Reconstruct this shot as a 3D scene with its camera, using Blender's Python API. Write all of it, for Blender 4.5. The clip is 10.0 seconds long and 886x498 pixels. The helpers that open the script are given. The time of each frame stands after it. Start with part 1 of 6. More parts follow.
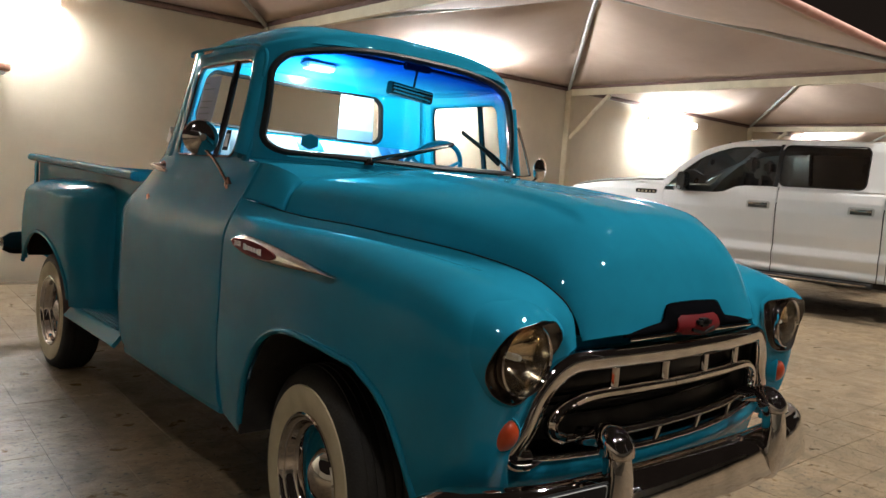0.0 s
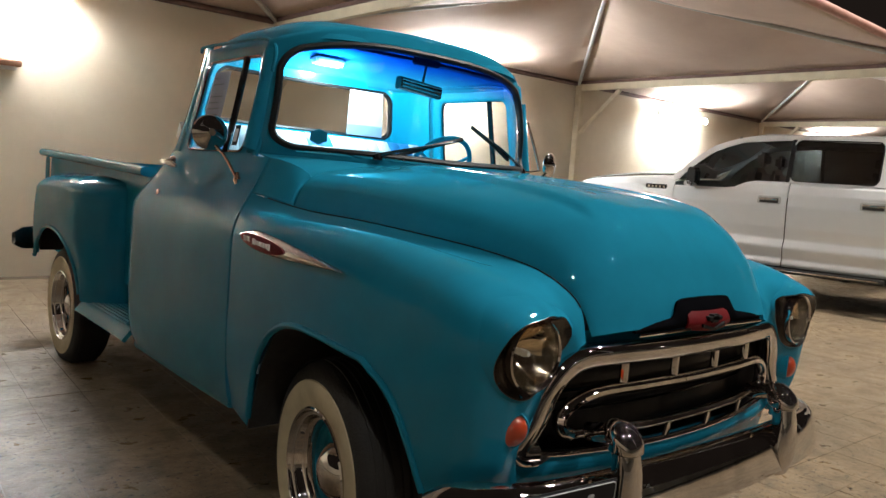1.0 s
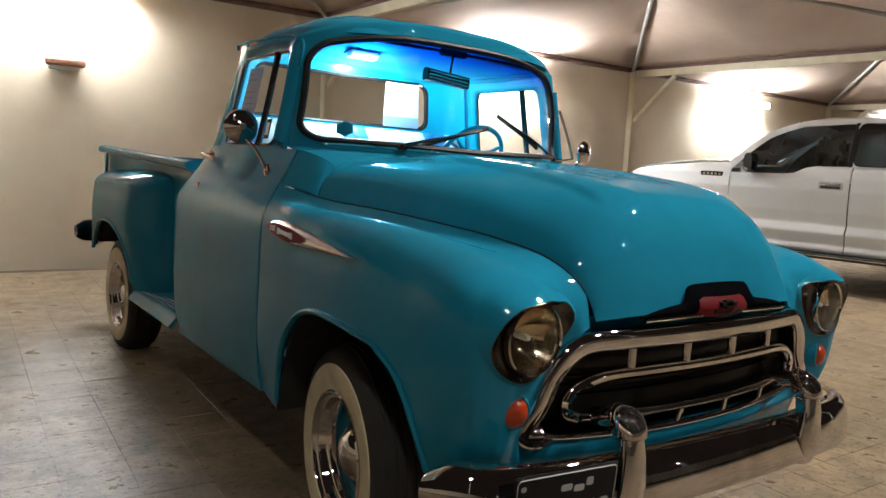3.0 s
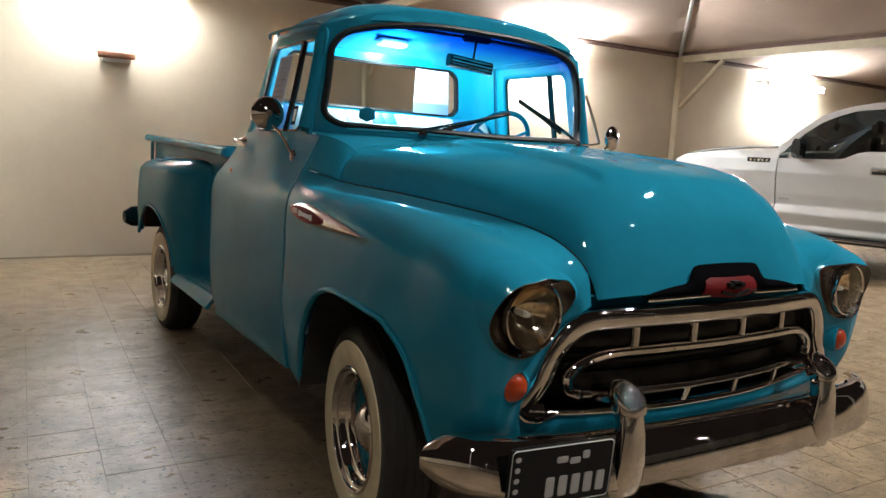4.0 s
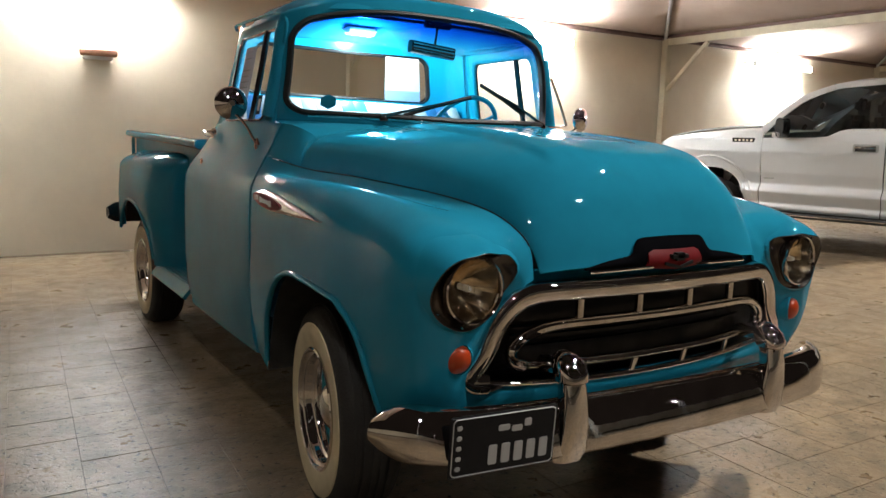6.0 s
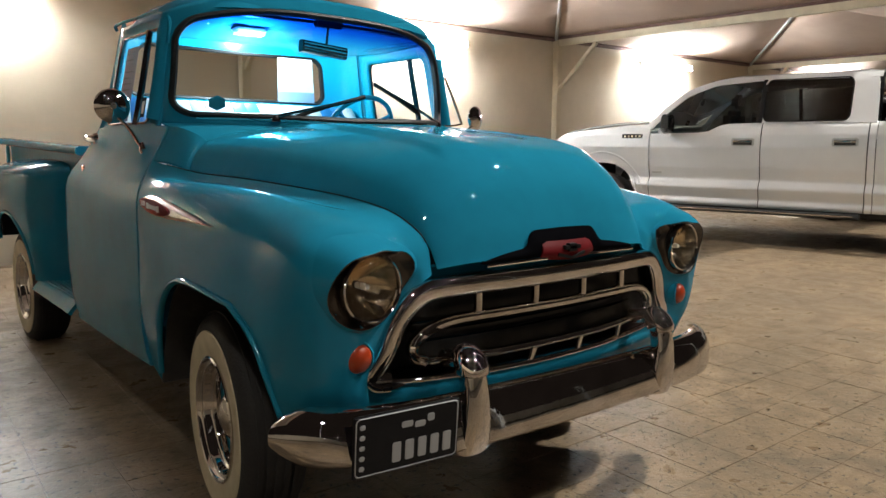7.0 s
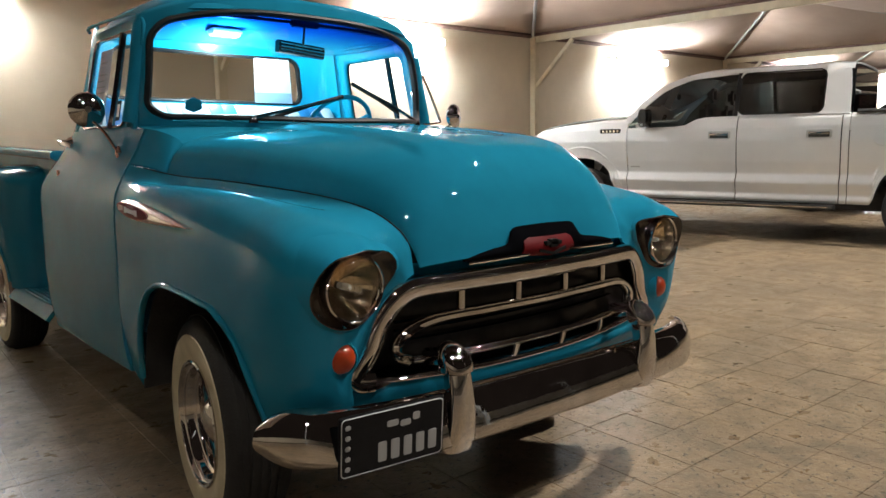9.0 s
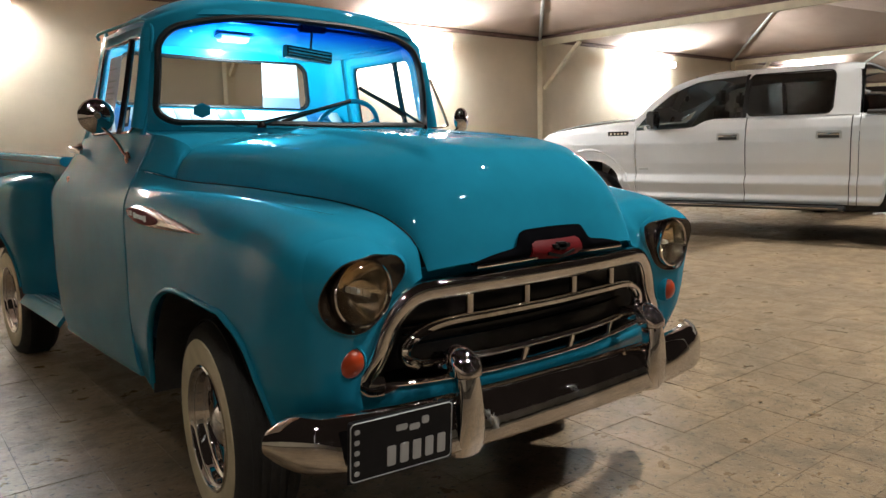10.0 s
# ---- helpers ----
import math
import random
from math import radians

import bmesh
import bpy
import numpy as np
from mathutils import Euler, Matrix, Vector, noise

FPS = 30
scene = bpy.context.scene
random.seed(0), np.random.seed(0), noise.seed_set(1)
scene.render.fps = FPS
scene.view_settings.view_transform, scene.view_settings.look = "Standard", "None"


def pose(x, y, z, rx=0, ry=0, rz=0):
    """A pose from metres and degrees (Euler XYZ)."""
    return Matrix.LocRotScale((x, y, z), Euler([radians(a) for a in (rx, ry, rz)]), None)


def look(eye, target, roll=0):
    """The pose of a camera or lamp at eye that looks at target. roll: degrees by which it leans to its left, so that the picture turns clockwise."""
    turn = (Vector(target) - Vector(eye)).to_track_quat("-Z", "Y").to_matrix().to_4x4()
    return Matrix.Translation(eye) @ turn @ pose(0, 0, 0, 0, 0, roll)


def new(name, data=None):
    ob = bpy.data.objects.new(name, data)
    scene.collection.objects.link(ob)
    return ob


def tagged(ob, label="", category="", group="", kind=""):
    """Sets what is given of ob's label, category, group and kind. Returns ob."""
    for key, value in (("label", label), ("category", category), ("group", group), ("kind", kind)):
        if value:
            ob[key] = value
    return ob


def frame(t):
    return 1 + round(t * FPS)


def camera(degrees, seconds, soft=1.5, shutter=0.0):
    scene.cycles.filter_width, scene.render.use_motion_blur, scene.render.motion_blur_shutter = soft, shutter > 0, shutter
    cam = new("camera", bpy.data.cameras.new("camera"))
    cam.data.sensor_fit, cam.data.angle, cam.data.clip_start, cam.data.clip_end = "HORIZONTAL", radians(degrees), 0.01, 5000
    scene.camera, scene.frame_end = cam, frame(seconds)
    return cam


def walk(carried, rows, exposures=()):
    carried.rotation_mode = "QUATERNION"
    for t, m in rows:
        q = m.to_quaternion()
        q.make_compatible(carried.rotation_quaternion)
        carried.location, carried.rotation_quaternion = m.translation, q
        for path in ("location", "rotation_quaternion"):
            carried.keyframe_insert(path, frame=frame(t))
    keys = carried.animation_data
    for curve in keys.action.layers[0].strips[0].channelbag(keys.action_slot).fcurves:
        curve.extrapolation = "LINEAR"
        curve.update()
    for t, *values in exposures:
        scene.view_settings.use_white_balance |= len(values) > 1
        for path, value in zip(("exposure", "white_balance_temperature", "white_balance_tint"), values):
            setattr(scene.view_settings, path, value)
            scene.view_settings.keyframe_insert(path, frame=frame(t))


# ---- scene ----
cam = camera(61.7, 10.0)
PATH = [
    (0, (-1.982, -1.862, 1.271), (-0.654, -0.379, 1.08), 4.0),
    (0.5, (-1.981, -1.859, 1.271), (-0.66, -0.371, 1.077), 4.0),
    (1, (-1.978, -1.86, 1.27), (-0.669, -0.362, 1.065), 4.0),
    (1.5, (-1.972, -1.869, 1.267), (-0.686, -0.353, 1.05), 3.99),
    (2, (-1.952, -1.892, 1.27), (-0.69, -0.358, 1.039), 3.78),
    (2.5, (-1.926, -1.933, 1.275), (-0.699, -0.371, 1.044), 3.47),
    (4, (-1.834, -2.104, 1.26), (-0.766, -0.435, 0.986), 2.82),
    (4.5, (-1.81, -2.155, 1.253), (-0.792, -0.458, 0.965), 2.91),
    (5, (-1.784, -2.191, 1.245), (-0.807, -0.474, 0.934), 2.4),
    (5.2, (-1.772, -2.204, 1.244), (-0.805, -0.483, 0.925), 2.09),
    (6.3, (-1.729, -2.242, 1.232), (-0.599, -0.617, 0.945), 0.74),
    (6.5, (-1.722, -2.246, 1.226), (-0.547, -0.654, 0.939), 0.45),
    (7, (-1.722, -2.246, 1.226), (-0.45, -0.729, 0.937), 0.08),
    (7.5, (-1.721, -2.245, 1.226), (-0.399, -0.772, 0.939), -0.5),
    (8, (-1.721, -2.245, 1.225), (-0.387, -0.782, 0.946), -0.6),
    (8.5, (-1.727, -2.248, 1.226), (-0.401, -0.778, 0.942), -0.6),
    (9, (-1.723, -2.246, 1.226), (-0.414, -0.763, 0.932), -0.91),
    (9.5, (-1.72, -2.244, 1.225), (-0.423, -0.75, 0.935), -1.21),
    (10, (-1.722, -2.245, 1.226), (-0.429, -0.747, 0.942), -1.31),
]
walk(cam, [(t, look(eye, target, roll)) for t, eye, target, roll in PATH])

# ---- world: night sky; the light comes from the wall battens, yard globes, added fill lamps and the cab dome lamp ----
world = bpy.data.worlds.new("night")
scene.world = world
world.use_nodes = True
bg = world.node_tree.nodes["Background"]
bg.inputs["Color"].default_value = (0.03, 0.022, 0.018, 1)
bg.inputs["Strength"].default_value = 0.4
scene.view_settings.exposure = 0.0

LAMP_POWER = 570.0      # emission of the wall tubes
CAB_POWER = 42.0       # watts of the cab's dome lamp
FLOOD_POWER = 180.0    # watts of each added fill floodlight head, before its share


# ---- materials ----
def mat(name, color, rough=0.5, metal=0.0, var=0.0, scale=8.0, bump=0.0, bump_scale=60.0, coat=0.0, spec=0.5,
        emit=None, color2=None, detail=6.0):
    m = bpy.data.materials.new(name)
    m.use_nodes = True
    nt = m.node_tree
    b = nt.nodes["Principled BSDF"]
    b.inputs["Base Color"].default_value = (*color, 1)
    b.inputs["Roughness"].default_value = rough
    b.inputs["Metallic"].default_value = metal
    b.inputs["Coat Weight"].default_value = coat
    b.inputs["Coat Roughness"].default_value = 0.006
    b.inputs["Specular IOR Level"].default_value = spec
    if emit:
        b.inputs["Emission Color"].default_value = (*emit[:3], 1)
        b.inputs["Emission Strength"].default_value = emit[3]
    tc = nt.nodes.new("ShaderNodeTexCoord")
    if var or color2:
        n1 = nt.nodes.new("ShaderNodeTexNoise")
        n1.inputs["Scale"].default_value = scale
        n1.inputs["Detail"].default_value = detail
        n1.inputs["Roughness"].default_value = 0.6
        nt.links.new(tc.outputs["Object"], n1.inputs["Vector"])
        ramp = nt.nodes.new("ShaderNodeMapRange")
        ramp.inputs["From Min"].default_value, ramp.inputs["From Max"].default_value = 0.32, 0.68
        nt.links.new(n1.outputs["Fac"], ramp.inputs["Value"])
        mix = nt.nodes.new("ShaderNodeMix")
        mix.data_type = "RGBA"
        mix.inputs[6].default_value = (*color, 1)
        other = color2 or tuple(c * (1 - var) for c in color)
        mix.inputs[7].default_value = (*other, 1)
        nt.links.new(ramp.outputs[0], mix.inputs[0])
        nt.links.new(mix.outputs[2], b.inputs["Base Color"])
        r2 = nt.nodes.new("ShaderNodeMapRange")
        r2.inputs["To Min"].default_value, r2.inputs["To Max"].default_value = rough * 0.85, min(1, rough * 1.2)
        nt.links.new(n1.outputs["Fac"], r2.inputs["Value"])
        nt.links.new(r2.outputs[0], b.inputs["Roughness"])
    if bump:
        n2 = nt.nodes.new("ShaderNodeTexNoise")
        n2.inputs["Scale"].default_value = bump_scale
        n2.inputs["Detail"].default_value = 5
        nt.links.new(tc.outputs["Object"], n2.inputs["Vector"])
        bp = nt.nodes.new("ShaderNodeBump")
        bp.inputs["Strength"].default_value = bump
        bp.inputs["Distance"].default_value = 0.01
        nt.links.new(n2.outputs["Fac"], bp.inputs["Height"])
        nt.links.new(bp.outputs[0], b.inputs["Normal"])
    return m


def glass_mat(name, tint=(0.95, 0.97, 0.97), ior=1.3, rough=0.0, band=None):
    """A thin pane: clear (tinted) with a mirror gloss; band = (z low, z high, colour) tints its upper edge."""
    m = bpy.data.materials.new(name)
    m.use_nodes = True
    nt = m.node_tree
    nt.nodes.remove(nt.nodes["Principled BSDF"])
    out = nt.nodes["Material Output"]
    tr = nt.nodes.new("ShaderNodeBsdfTransparent")
    gl = nt.nodes.new("ShaderNodeBsdfGlossy")
    gl.inputs["Roughness"].default_value = rough
    tr.inputs["Color"].default_value = (*tint, 1)
    fr = nt.nodes.new("ShaderNodeFresnel")
    fr.inputs["IOR"].default_value = ior
    ms = nt.nodes.new("ShaderNodeMixShader")
    nt.links.new(fr.outputs[0], ms.inputs[0])
    nt.links.new(tr.outputs[0], ms.inputs[1])
    nt.links.new(gl.outputs[0], ms.inputs[2])
    nt.links.new(ms.outputs[0], out.inputs["Surface"])
    if band:
        tc = nt.nodes.new("ShaderNodeTexCoord")
        sep = nt.nodes.new("ShaderNodeSeparateXYZ")
        nt.links.new(tc.outputs["Object"], sep.inputs[0])
        mr = nt.nodes.new("ShaderNodeMapRange")
        mr.interpolation_type = "SMOOTHSTEP"
        mr.inputs["From Min"].default_value, mr.inputs["From Max"].default_value = band[0], band[1]
        nt.links.new(sep.outputs[2], mr.inputs["Value"])
        mix = nt.nodes.new("ShaderNodeMix")
        mix.data_type = "RGBA"
        mix.inputs[6].default_value = (*tint, 1)
        mix.inputs[7].default_value = (*band[2], 1)
        nt.links.new(mr.outputs[0], mix.inputs[0])
        nt.links.new(mix.outputs[2], tr.inputs["Color"])
    return m


def ripple(m, scale, depth):
    """Slightly uneven lacquer over the paint."""
    nt = m.node_tree
    n = nt.nodes.new("ShaderNodeTexNoise")
    n.inputs["Scale"].default_value, n.inputs["Detail"].default_value = scale, 3
    tc = nt.nodes.new("ShaderNodeTexCoord")
    nt.links.new(tc.outputs["Object"], n.inputs["Vector"])
    bp = nt.nodes.new("ShaderNodeBump")
    bp.inputs["Strength"].default_value, bp.inputs["Distance"].default_value = 1.0, depth
    nt.links.new(n.outputs["Fac"], bp.inputs["Height"])
    nt.links.new(bp.outputs[0], nt.nodes["Principled BSDF"].inputs["Coat Normal"])


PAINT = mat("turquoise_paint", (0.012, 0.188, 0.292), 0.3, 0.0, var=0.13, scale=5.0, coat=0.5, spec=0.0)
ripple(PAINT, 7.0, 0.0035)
# brighter copy of the body paint: the dome lamp's glow put into the colour
LIT_CAB_PAINT = mat("lit_turquoise_cab_paint", (0.004, 0.27, 0.42), 0.35, 0.0, var=0.05, scale=3.0, coat=0.3, spec=0.1)
CHROME = mat("chrome", (0.69, 0.66, 0.64), 0.018, 1.0, color2=(0.50, 0.475, 0.46), scale=9, bump=0.025, bump_scale=22)
REFLECTOR = mat("aluminised_reflector", (0.84, 0.72, 0.56), 0.11, 1.0, var=0.1, scale=40)
BEZEL = mat("dull_plated_bezel", (0.085, 0.078, 0.072), 0.22, 1.0, var=0.2, scale=20)
DARK_CHROME = mat("dark_plated_metal", (0.16, 0.15, 0.15), 0.12, 1.0, var=0.2, scale=20)
BLACK_RUBBER = mat("black_rubber", (0.012, 0.012, 0.012), 0.5, var=0.3, scale=40, spec=0.2)
TYRE = mat("tyre_rubber", (0.013, 0.012, 0.012), 0.75, color2=(0.026, 0.024, 0.022), scale=16, bump=0.3, bump_scale=120)
WHITEWALL = mat("cream_whitewall", (0.60, 0.52, 0.355), 0.6, color2=(0.47, 0.40, 0.265), scale=10, bump=0.05)
MATT_BLACK = mat("matt_black", (0.010, 0.009, 0.009), 0.6, var=0.4, scale=12, spec=0.15)
BLACK_GLOSS = mat("black_enamel", (0.004, 0.004, 0.005), 0.5, var=0.2, scale=20, spec=0.0)
# the grille recess's shade put into a near-black metal colour
GRILLE_SHADE = mat("shaded_grille_recess", (0.03, 0.03, 0.031), 0.3, 1.0, var=0.2, scale=20)
DULL_CHROME = mat("dulled_chrome", (0.50, 0.45, 0.40), 0.2, 1.0, var=0.2, scale=25, bump=0.03, bump_scale=60)
UNDER = mat("dirty_underbody", (0.02, 0.019, 0.018), 0.85, color2=(0.05, 0.045, 0.04), scale=9, bump=0.3)
RED = mat("red_enamel", (0.11, 0.005, 0.007), 0.5, var=0.15, scale=30, spec=0.1)
AMBER = mat("amber_lens", (0.33, 0.03, 0.002), 0.3, var=0.1, scale=60, coat=0.5)
WHITE_VINYL = mat("white_vinyl", (0.78, 0.78, 0.76), 0.45, var=0.06, scale=12, bump=0.08, bump_scale=90)
BLUE_VINYL = mat("blue_vinyl", (0.03, 0.22, 0.5), 0.45, var=0.1, scale=12, bump=0.08, bump_scale=90)
PAPER = mat("printed_paper", (0.33, 0.31, 0.36), 0.8, var=0.05, scale=8)
INK = mat("grey_ink", (0.2, 0.19, 0.21), 0.8, var=0.1)
PLATE_BLACK = mat("black_plate", (0.010, 0.010, 0.012), 0.6, spec=0.2, var=0.2, scale=20)
PLATE_WHITE = mat("white_plate_ink", (0.42, 0.42, 0.42), 0.7, var=0.05)
GLASS = glass_mat("clear_glass", ior=1.15)
SHIELD = glass_mat("banded_windscreen_glass", band=(1.60, 1.72, (0.02, 0.16, 0.95)))
LENS = glass_mat("headlamp_glass", (0.95, 0.93, 0.88), rough=0.05)
TINTED = glass_mat("privacy_glass", (0.07, 0.075, 0.08), ior=1.6)
TINTED_FRONT = glass_mat("tinted_side_glass", (0.19, 0.25, 0.28), ior=1.6)
SILVER = mat("silver_paint", (0.76, 0.76, 0.76), 0.36, 0.3, var=0.05, scale=3, coat=0.8)
DARK_PLASTIC = mat("dark_plastic", (0.025, 0.025, 0.026), 0.5, var=0.25, scale=25)
DARK_PAINT = mat("dark_grey_paint", (0.03, 0.032, 0.035), 0.25, 0.2, var=0.1, coat=0.8)
CREAM_STEEL = mat("cream_painted_steel", (0.66, 0.57, 0.40), 0.5, color2=(0.55, 0.46, 0.32), scale=5, bump=0.05)
BROWN_STEEL = mat("brown_edge_binding", (0.17, 0.095, 0.075), 0.7, color2=(0.11, 0.06, 0.05), scale=14, bump=0.1)
GREY_STEEL = mat("galvanised_pipe", (0.5, 0.5, 0.48), 0.45, 0.4, var=0.2, scale=20)
PINK_STEEL = mat("faded_red_pipe", (0.5, 0.27, 0.22), 0.55, color2=(0.42, 0.2, 0.16), scale=8)
LAMP_WHITE = mat("white_enamel", (0.8, 0.8, 0.78), 0.4, var=0.05)
TUBE = mat("lit_tube", (1, 1, 1), 0.4, emit=(0.92, 0.97, 0.985, LAMP_POWER))
GLOBE = mat("lit_globe", (1, 1, 1), 0.4, emit=(1.0, 0.95, 0.86, 0.7 * LAMP_POWER))
TERRACOTTA = mat("terracotta_fitting", (0.5, 0.25, 0.16), 0.7, var=0.2, scale=30, bump=0.1)


def wall_material():
    m = mat("beige_plaster", (0.70, 0.60, 0.455), 0.85, color2=(0.60, 0.51, 0.385), scale=1.1, bump=0.35, bump_scale=7, detail=9)
    return m


def fabric_material():
    m = mat("tent_fabric", (0.52, 0.40, 0.325), 0.8, color2=(0.44, 0.33, 0.265), scale=0.9, bump=0.1, bump_scale=3)
    return m


def tile_material(name, grout=False):
    m = bpy.data.materials.new(name)
    m.use_nodes = True
    nt = m.node_tree
    b = nt.nodes["Principled BSDF"]
    if grout:
        b.inputs["Base Color"].default_value = (0.105, 0.082, 0.058, 1)
        b.inputs["Roughness"].default_value = 0.9
        return m
    geo = nt.nodes.new("ShaderNodeNewGeometry")
    info = nt.nodes.new("ShaderNodeObjectInfo")

    def noise_node(scale, detail=5, rough=0.6):
        n = nt.nodes.new("ShaderNodeTexNoise")
        n.inputs["Scale"].default_value, n.inputs["Detail"].default_value, n.inputs["Roughness"].default_value = scale, detail, rough
        nt.links.new(geo.outputs["Position"], n.inputs["Vector"])
        return n

    def ranged(src, lo, hi, a=0.0, c=1.0):
        r = nt.nodes.new("ShaderNodeMapRange")
        r.inputs["From Min"].default_value, r.inputs["From Max"].default_value = lo, hi
        r.inputs["To Min"].default_value, r.inputs["To Max"].default_value = a, c
        nt.links.new(src, r.inputs["Value"])
        return r.outputs[0]

    def blend(fac, one, two):
        x = nt.nodes.new("ShaderNodeMix")
        x.data_type = "RGBA"
        for i, v in ((6, one), (7, two)):
            if isinstance(v, tuple):
                x.inputs[i].default_value = (*v, 1)
            else:
                nt.links.new(v, x.inputs[i])
        nt.links.new(fac, x.inputs[0])
        return x.outputs[2]

    broad = noise_node(1.3, 7)
    stain = noise_node(6.0, 6)
    grit = noise_node(42.0, 3, 0.6)
    blotch = noise_node(14.0, 5, 0.65)
    chip = nt.nodes.new("ShaderNodeTexVoronoi")
    chip.inputs["Scale"].default_value = 55
    nt.links.new(geo.outputs["Position"], chip.inputs["Vector"])
    base = blend(ranged(broad.outputs["Fac"], 0.38, 0.62), (0.30, 0.205, 0.118), (0.168, 0.119, 0.072))
    base = blend(ranged(stain.outputs["Fac"], 0.46, 0.64, 0, 0.8), base, (0.112, 0.080, 0.051))
    base = blend(ranged(blotch.outputs["Fac"], 0.44, 0.64, 0, 0.6), base, (0.165, 0.115, 0.072))
    pits = ranged(grit.outputs["Fac"], 0.605, 0.635)
    base = blend(pits, base, (0.035, 0.028, 0.021))
    base = blend(ranged(chip.outputs["Distance"], 0.10, 0.28, 0.22, 0.0), base, (0.30, 0.235, 0.165))
    tone = ranged(info.outputs["Random"], 0, 1, 0.0, 0.22)
    base = blend(tone, base, (0.14, 0.115, 0.085))
    nt.links.new(base, b.inputs["Base Color"])
    nt.links.new(ranged(stain.outputs["Fac"], 0.3, 0.7, 0.24, 0.46), b.inputs["Roughness"])
    b.inputs["Specular IOR Level"].default_value = 0.30
    bp = nt.nodes.new("ShaderNodeBump")
    bp.inputs["Strength"].default_value, bp.inputs["Distance"].default_value = 0.9, 0.006
    fine = noise_node(75.0, 4, 0.7)
    wavy = noise_node(24.0, 4, 0.65)
    rough_ = blend(ranged(wavy.outputs["Fac"], 0.3, 0.7), ranged(fine.outputs["Fac"], 0.3, 0.7, 0.35, 0.65), (0.75, 0.75, 0.75))
    h = blend(pits, rough_, (0.0, 0.0, 0.0))
    nt.links.new(h, bp.inputs["Height"])
    nt.links.new(bp.outputs[0], b.inputs["Normal"])
    return m


PLASTER = wall_material()
FABRIC = fabric_material()
TILE = tile_material("worn_terrazzo_tile")
GROUT = tile_material("dirty_grout", grout=True)


# ---- mesh helpers ----
def part(name, bm, material, parent=None, label="", smooth=True, thick=0.0, bevel=0.0, crisp=True):
    me = bpy.data.meshes.new(name)
    bmesh.ops.recalc_face_normals(bm, faces=bm.faces)
    bm.to_mesh(me)
    bm.free()
    for p in me.polygons:
        p.use_smooth = smooth
    me.materials.append(material)
    ob = new(name, me)
    if parent:
        ob.parent = parent
    if thick:
        s = ob.modifiers.new("thickness", "SOLIDIFY")
        s.thickness, s.offset = thick, -1
        if smooth and crisp:
            es = ob.modifiers.new("crisp_rims", "EDGE_SPLIT")
            es.split_angle = radians(42)
    if bevel:
        v = ob.modifiers.new("edges", "BEVEL")
        v.width, v.segments, v.limit_method = bevel, 2, "ANGLE"
    if smooth:
        try:
            me.set_sharp_from_angle(angle=radians(38))
        except AttributeError:
            pass
    if label:
        ob["label"] = label
    return ob


def thing(name, label, category, m=None, group="", kind=""):
    e = new(name)
    e.empty_display_size = 0.2
    if m is not None:
        e.matrix_basis = m
    return tagged(e, label, category, group, kind)


def cr(points, n):
    """n points spaced along a smooth curve through the given ones (any dimension)."""
    p = np.array(points, float)
    k = len(p)
    ext = np.vstack([2 * p[0] - p[1], p, 2 * p[-1] - p[-2]])
    t = np.linspace(0, k - 1, n)
    i = np.minimum(t.astype(int), k - 2)
    f = (t - i)[:, None]
    a, b, c, d = ext[i], ext[i + 1], ext[i + 2], ext[i + 3]
    return 0.5 * (2 * b + (c - a) * f + (2 * a - 5 * b + 4 * c - d) * f**2 + (3 * b - 3 * c + d - a) * f**3)


def lin(x, xs, ys):
    return float(np.interp(x, xs, ys))


def grid(points, bm=None, close_u=False, close_v=False):
    """A quad sheet through an array (nu, nv, 3)."""
    bm = bm or bmesh.new()
    nu, nv = points.shape[:2]
    vs = [[bm.verts.new(points[i, j]) for j in range(nv)] for i in range(nu)]
    for i in range(nu if close_u else nu - 1):
        for j in range(nv if close_v else nv - 1):
            q = [vs[i][j], vs[(i + 1) % nu][j], vs[(i + 1) % nu][(j + 1) % nv], vs[i][(j + 1) % nv]]
            seen = {}
            for v in q:
                seen.setdefault(v.co.to_tuple(6), v)
            if len(seen) >= 3:
                bm.faces.new(list(seen.values()))
    return bm


def sheet(fn, us, vs, bm=None):
    return grid(np.array([[fn(u, v) for v in vs] for u in us], float), bm)


def net(rows, nu, nv):
    """A smooth surface through a net of points: rows of equally many points."""
    along = [cr(r, nu) for r in rows]
    return np.array([cr([a[i] for a in along], nv) for i in range(nu)])


def mirrored(pts, side):
    q = np.array(pts, float)
    q[..., 0] *= side
    return q


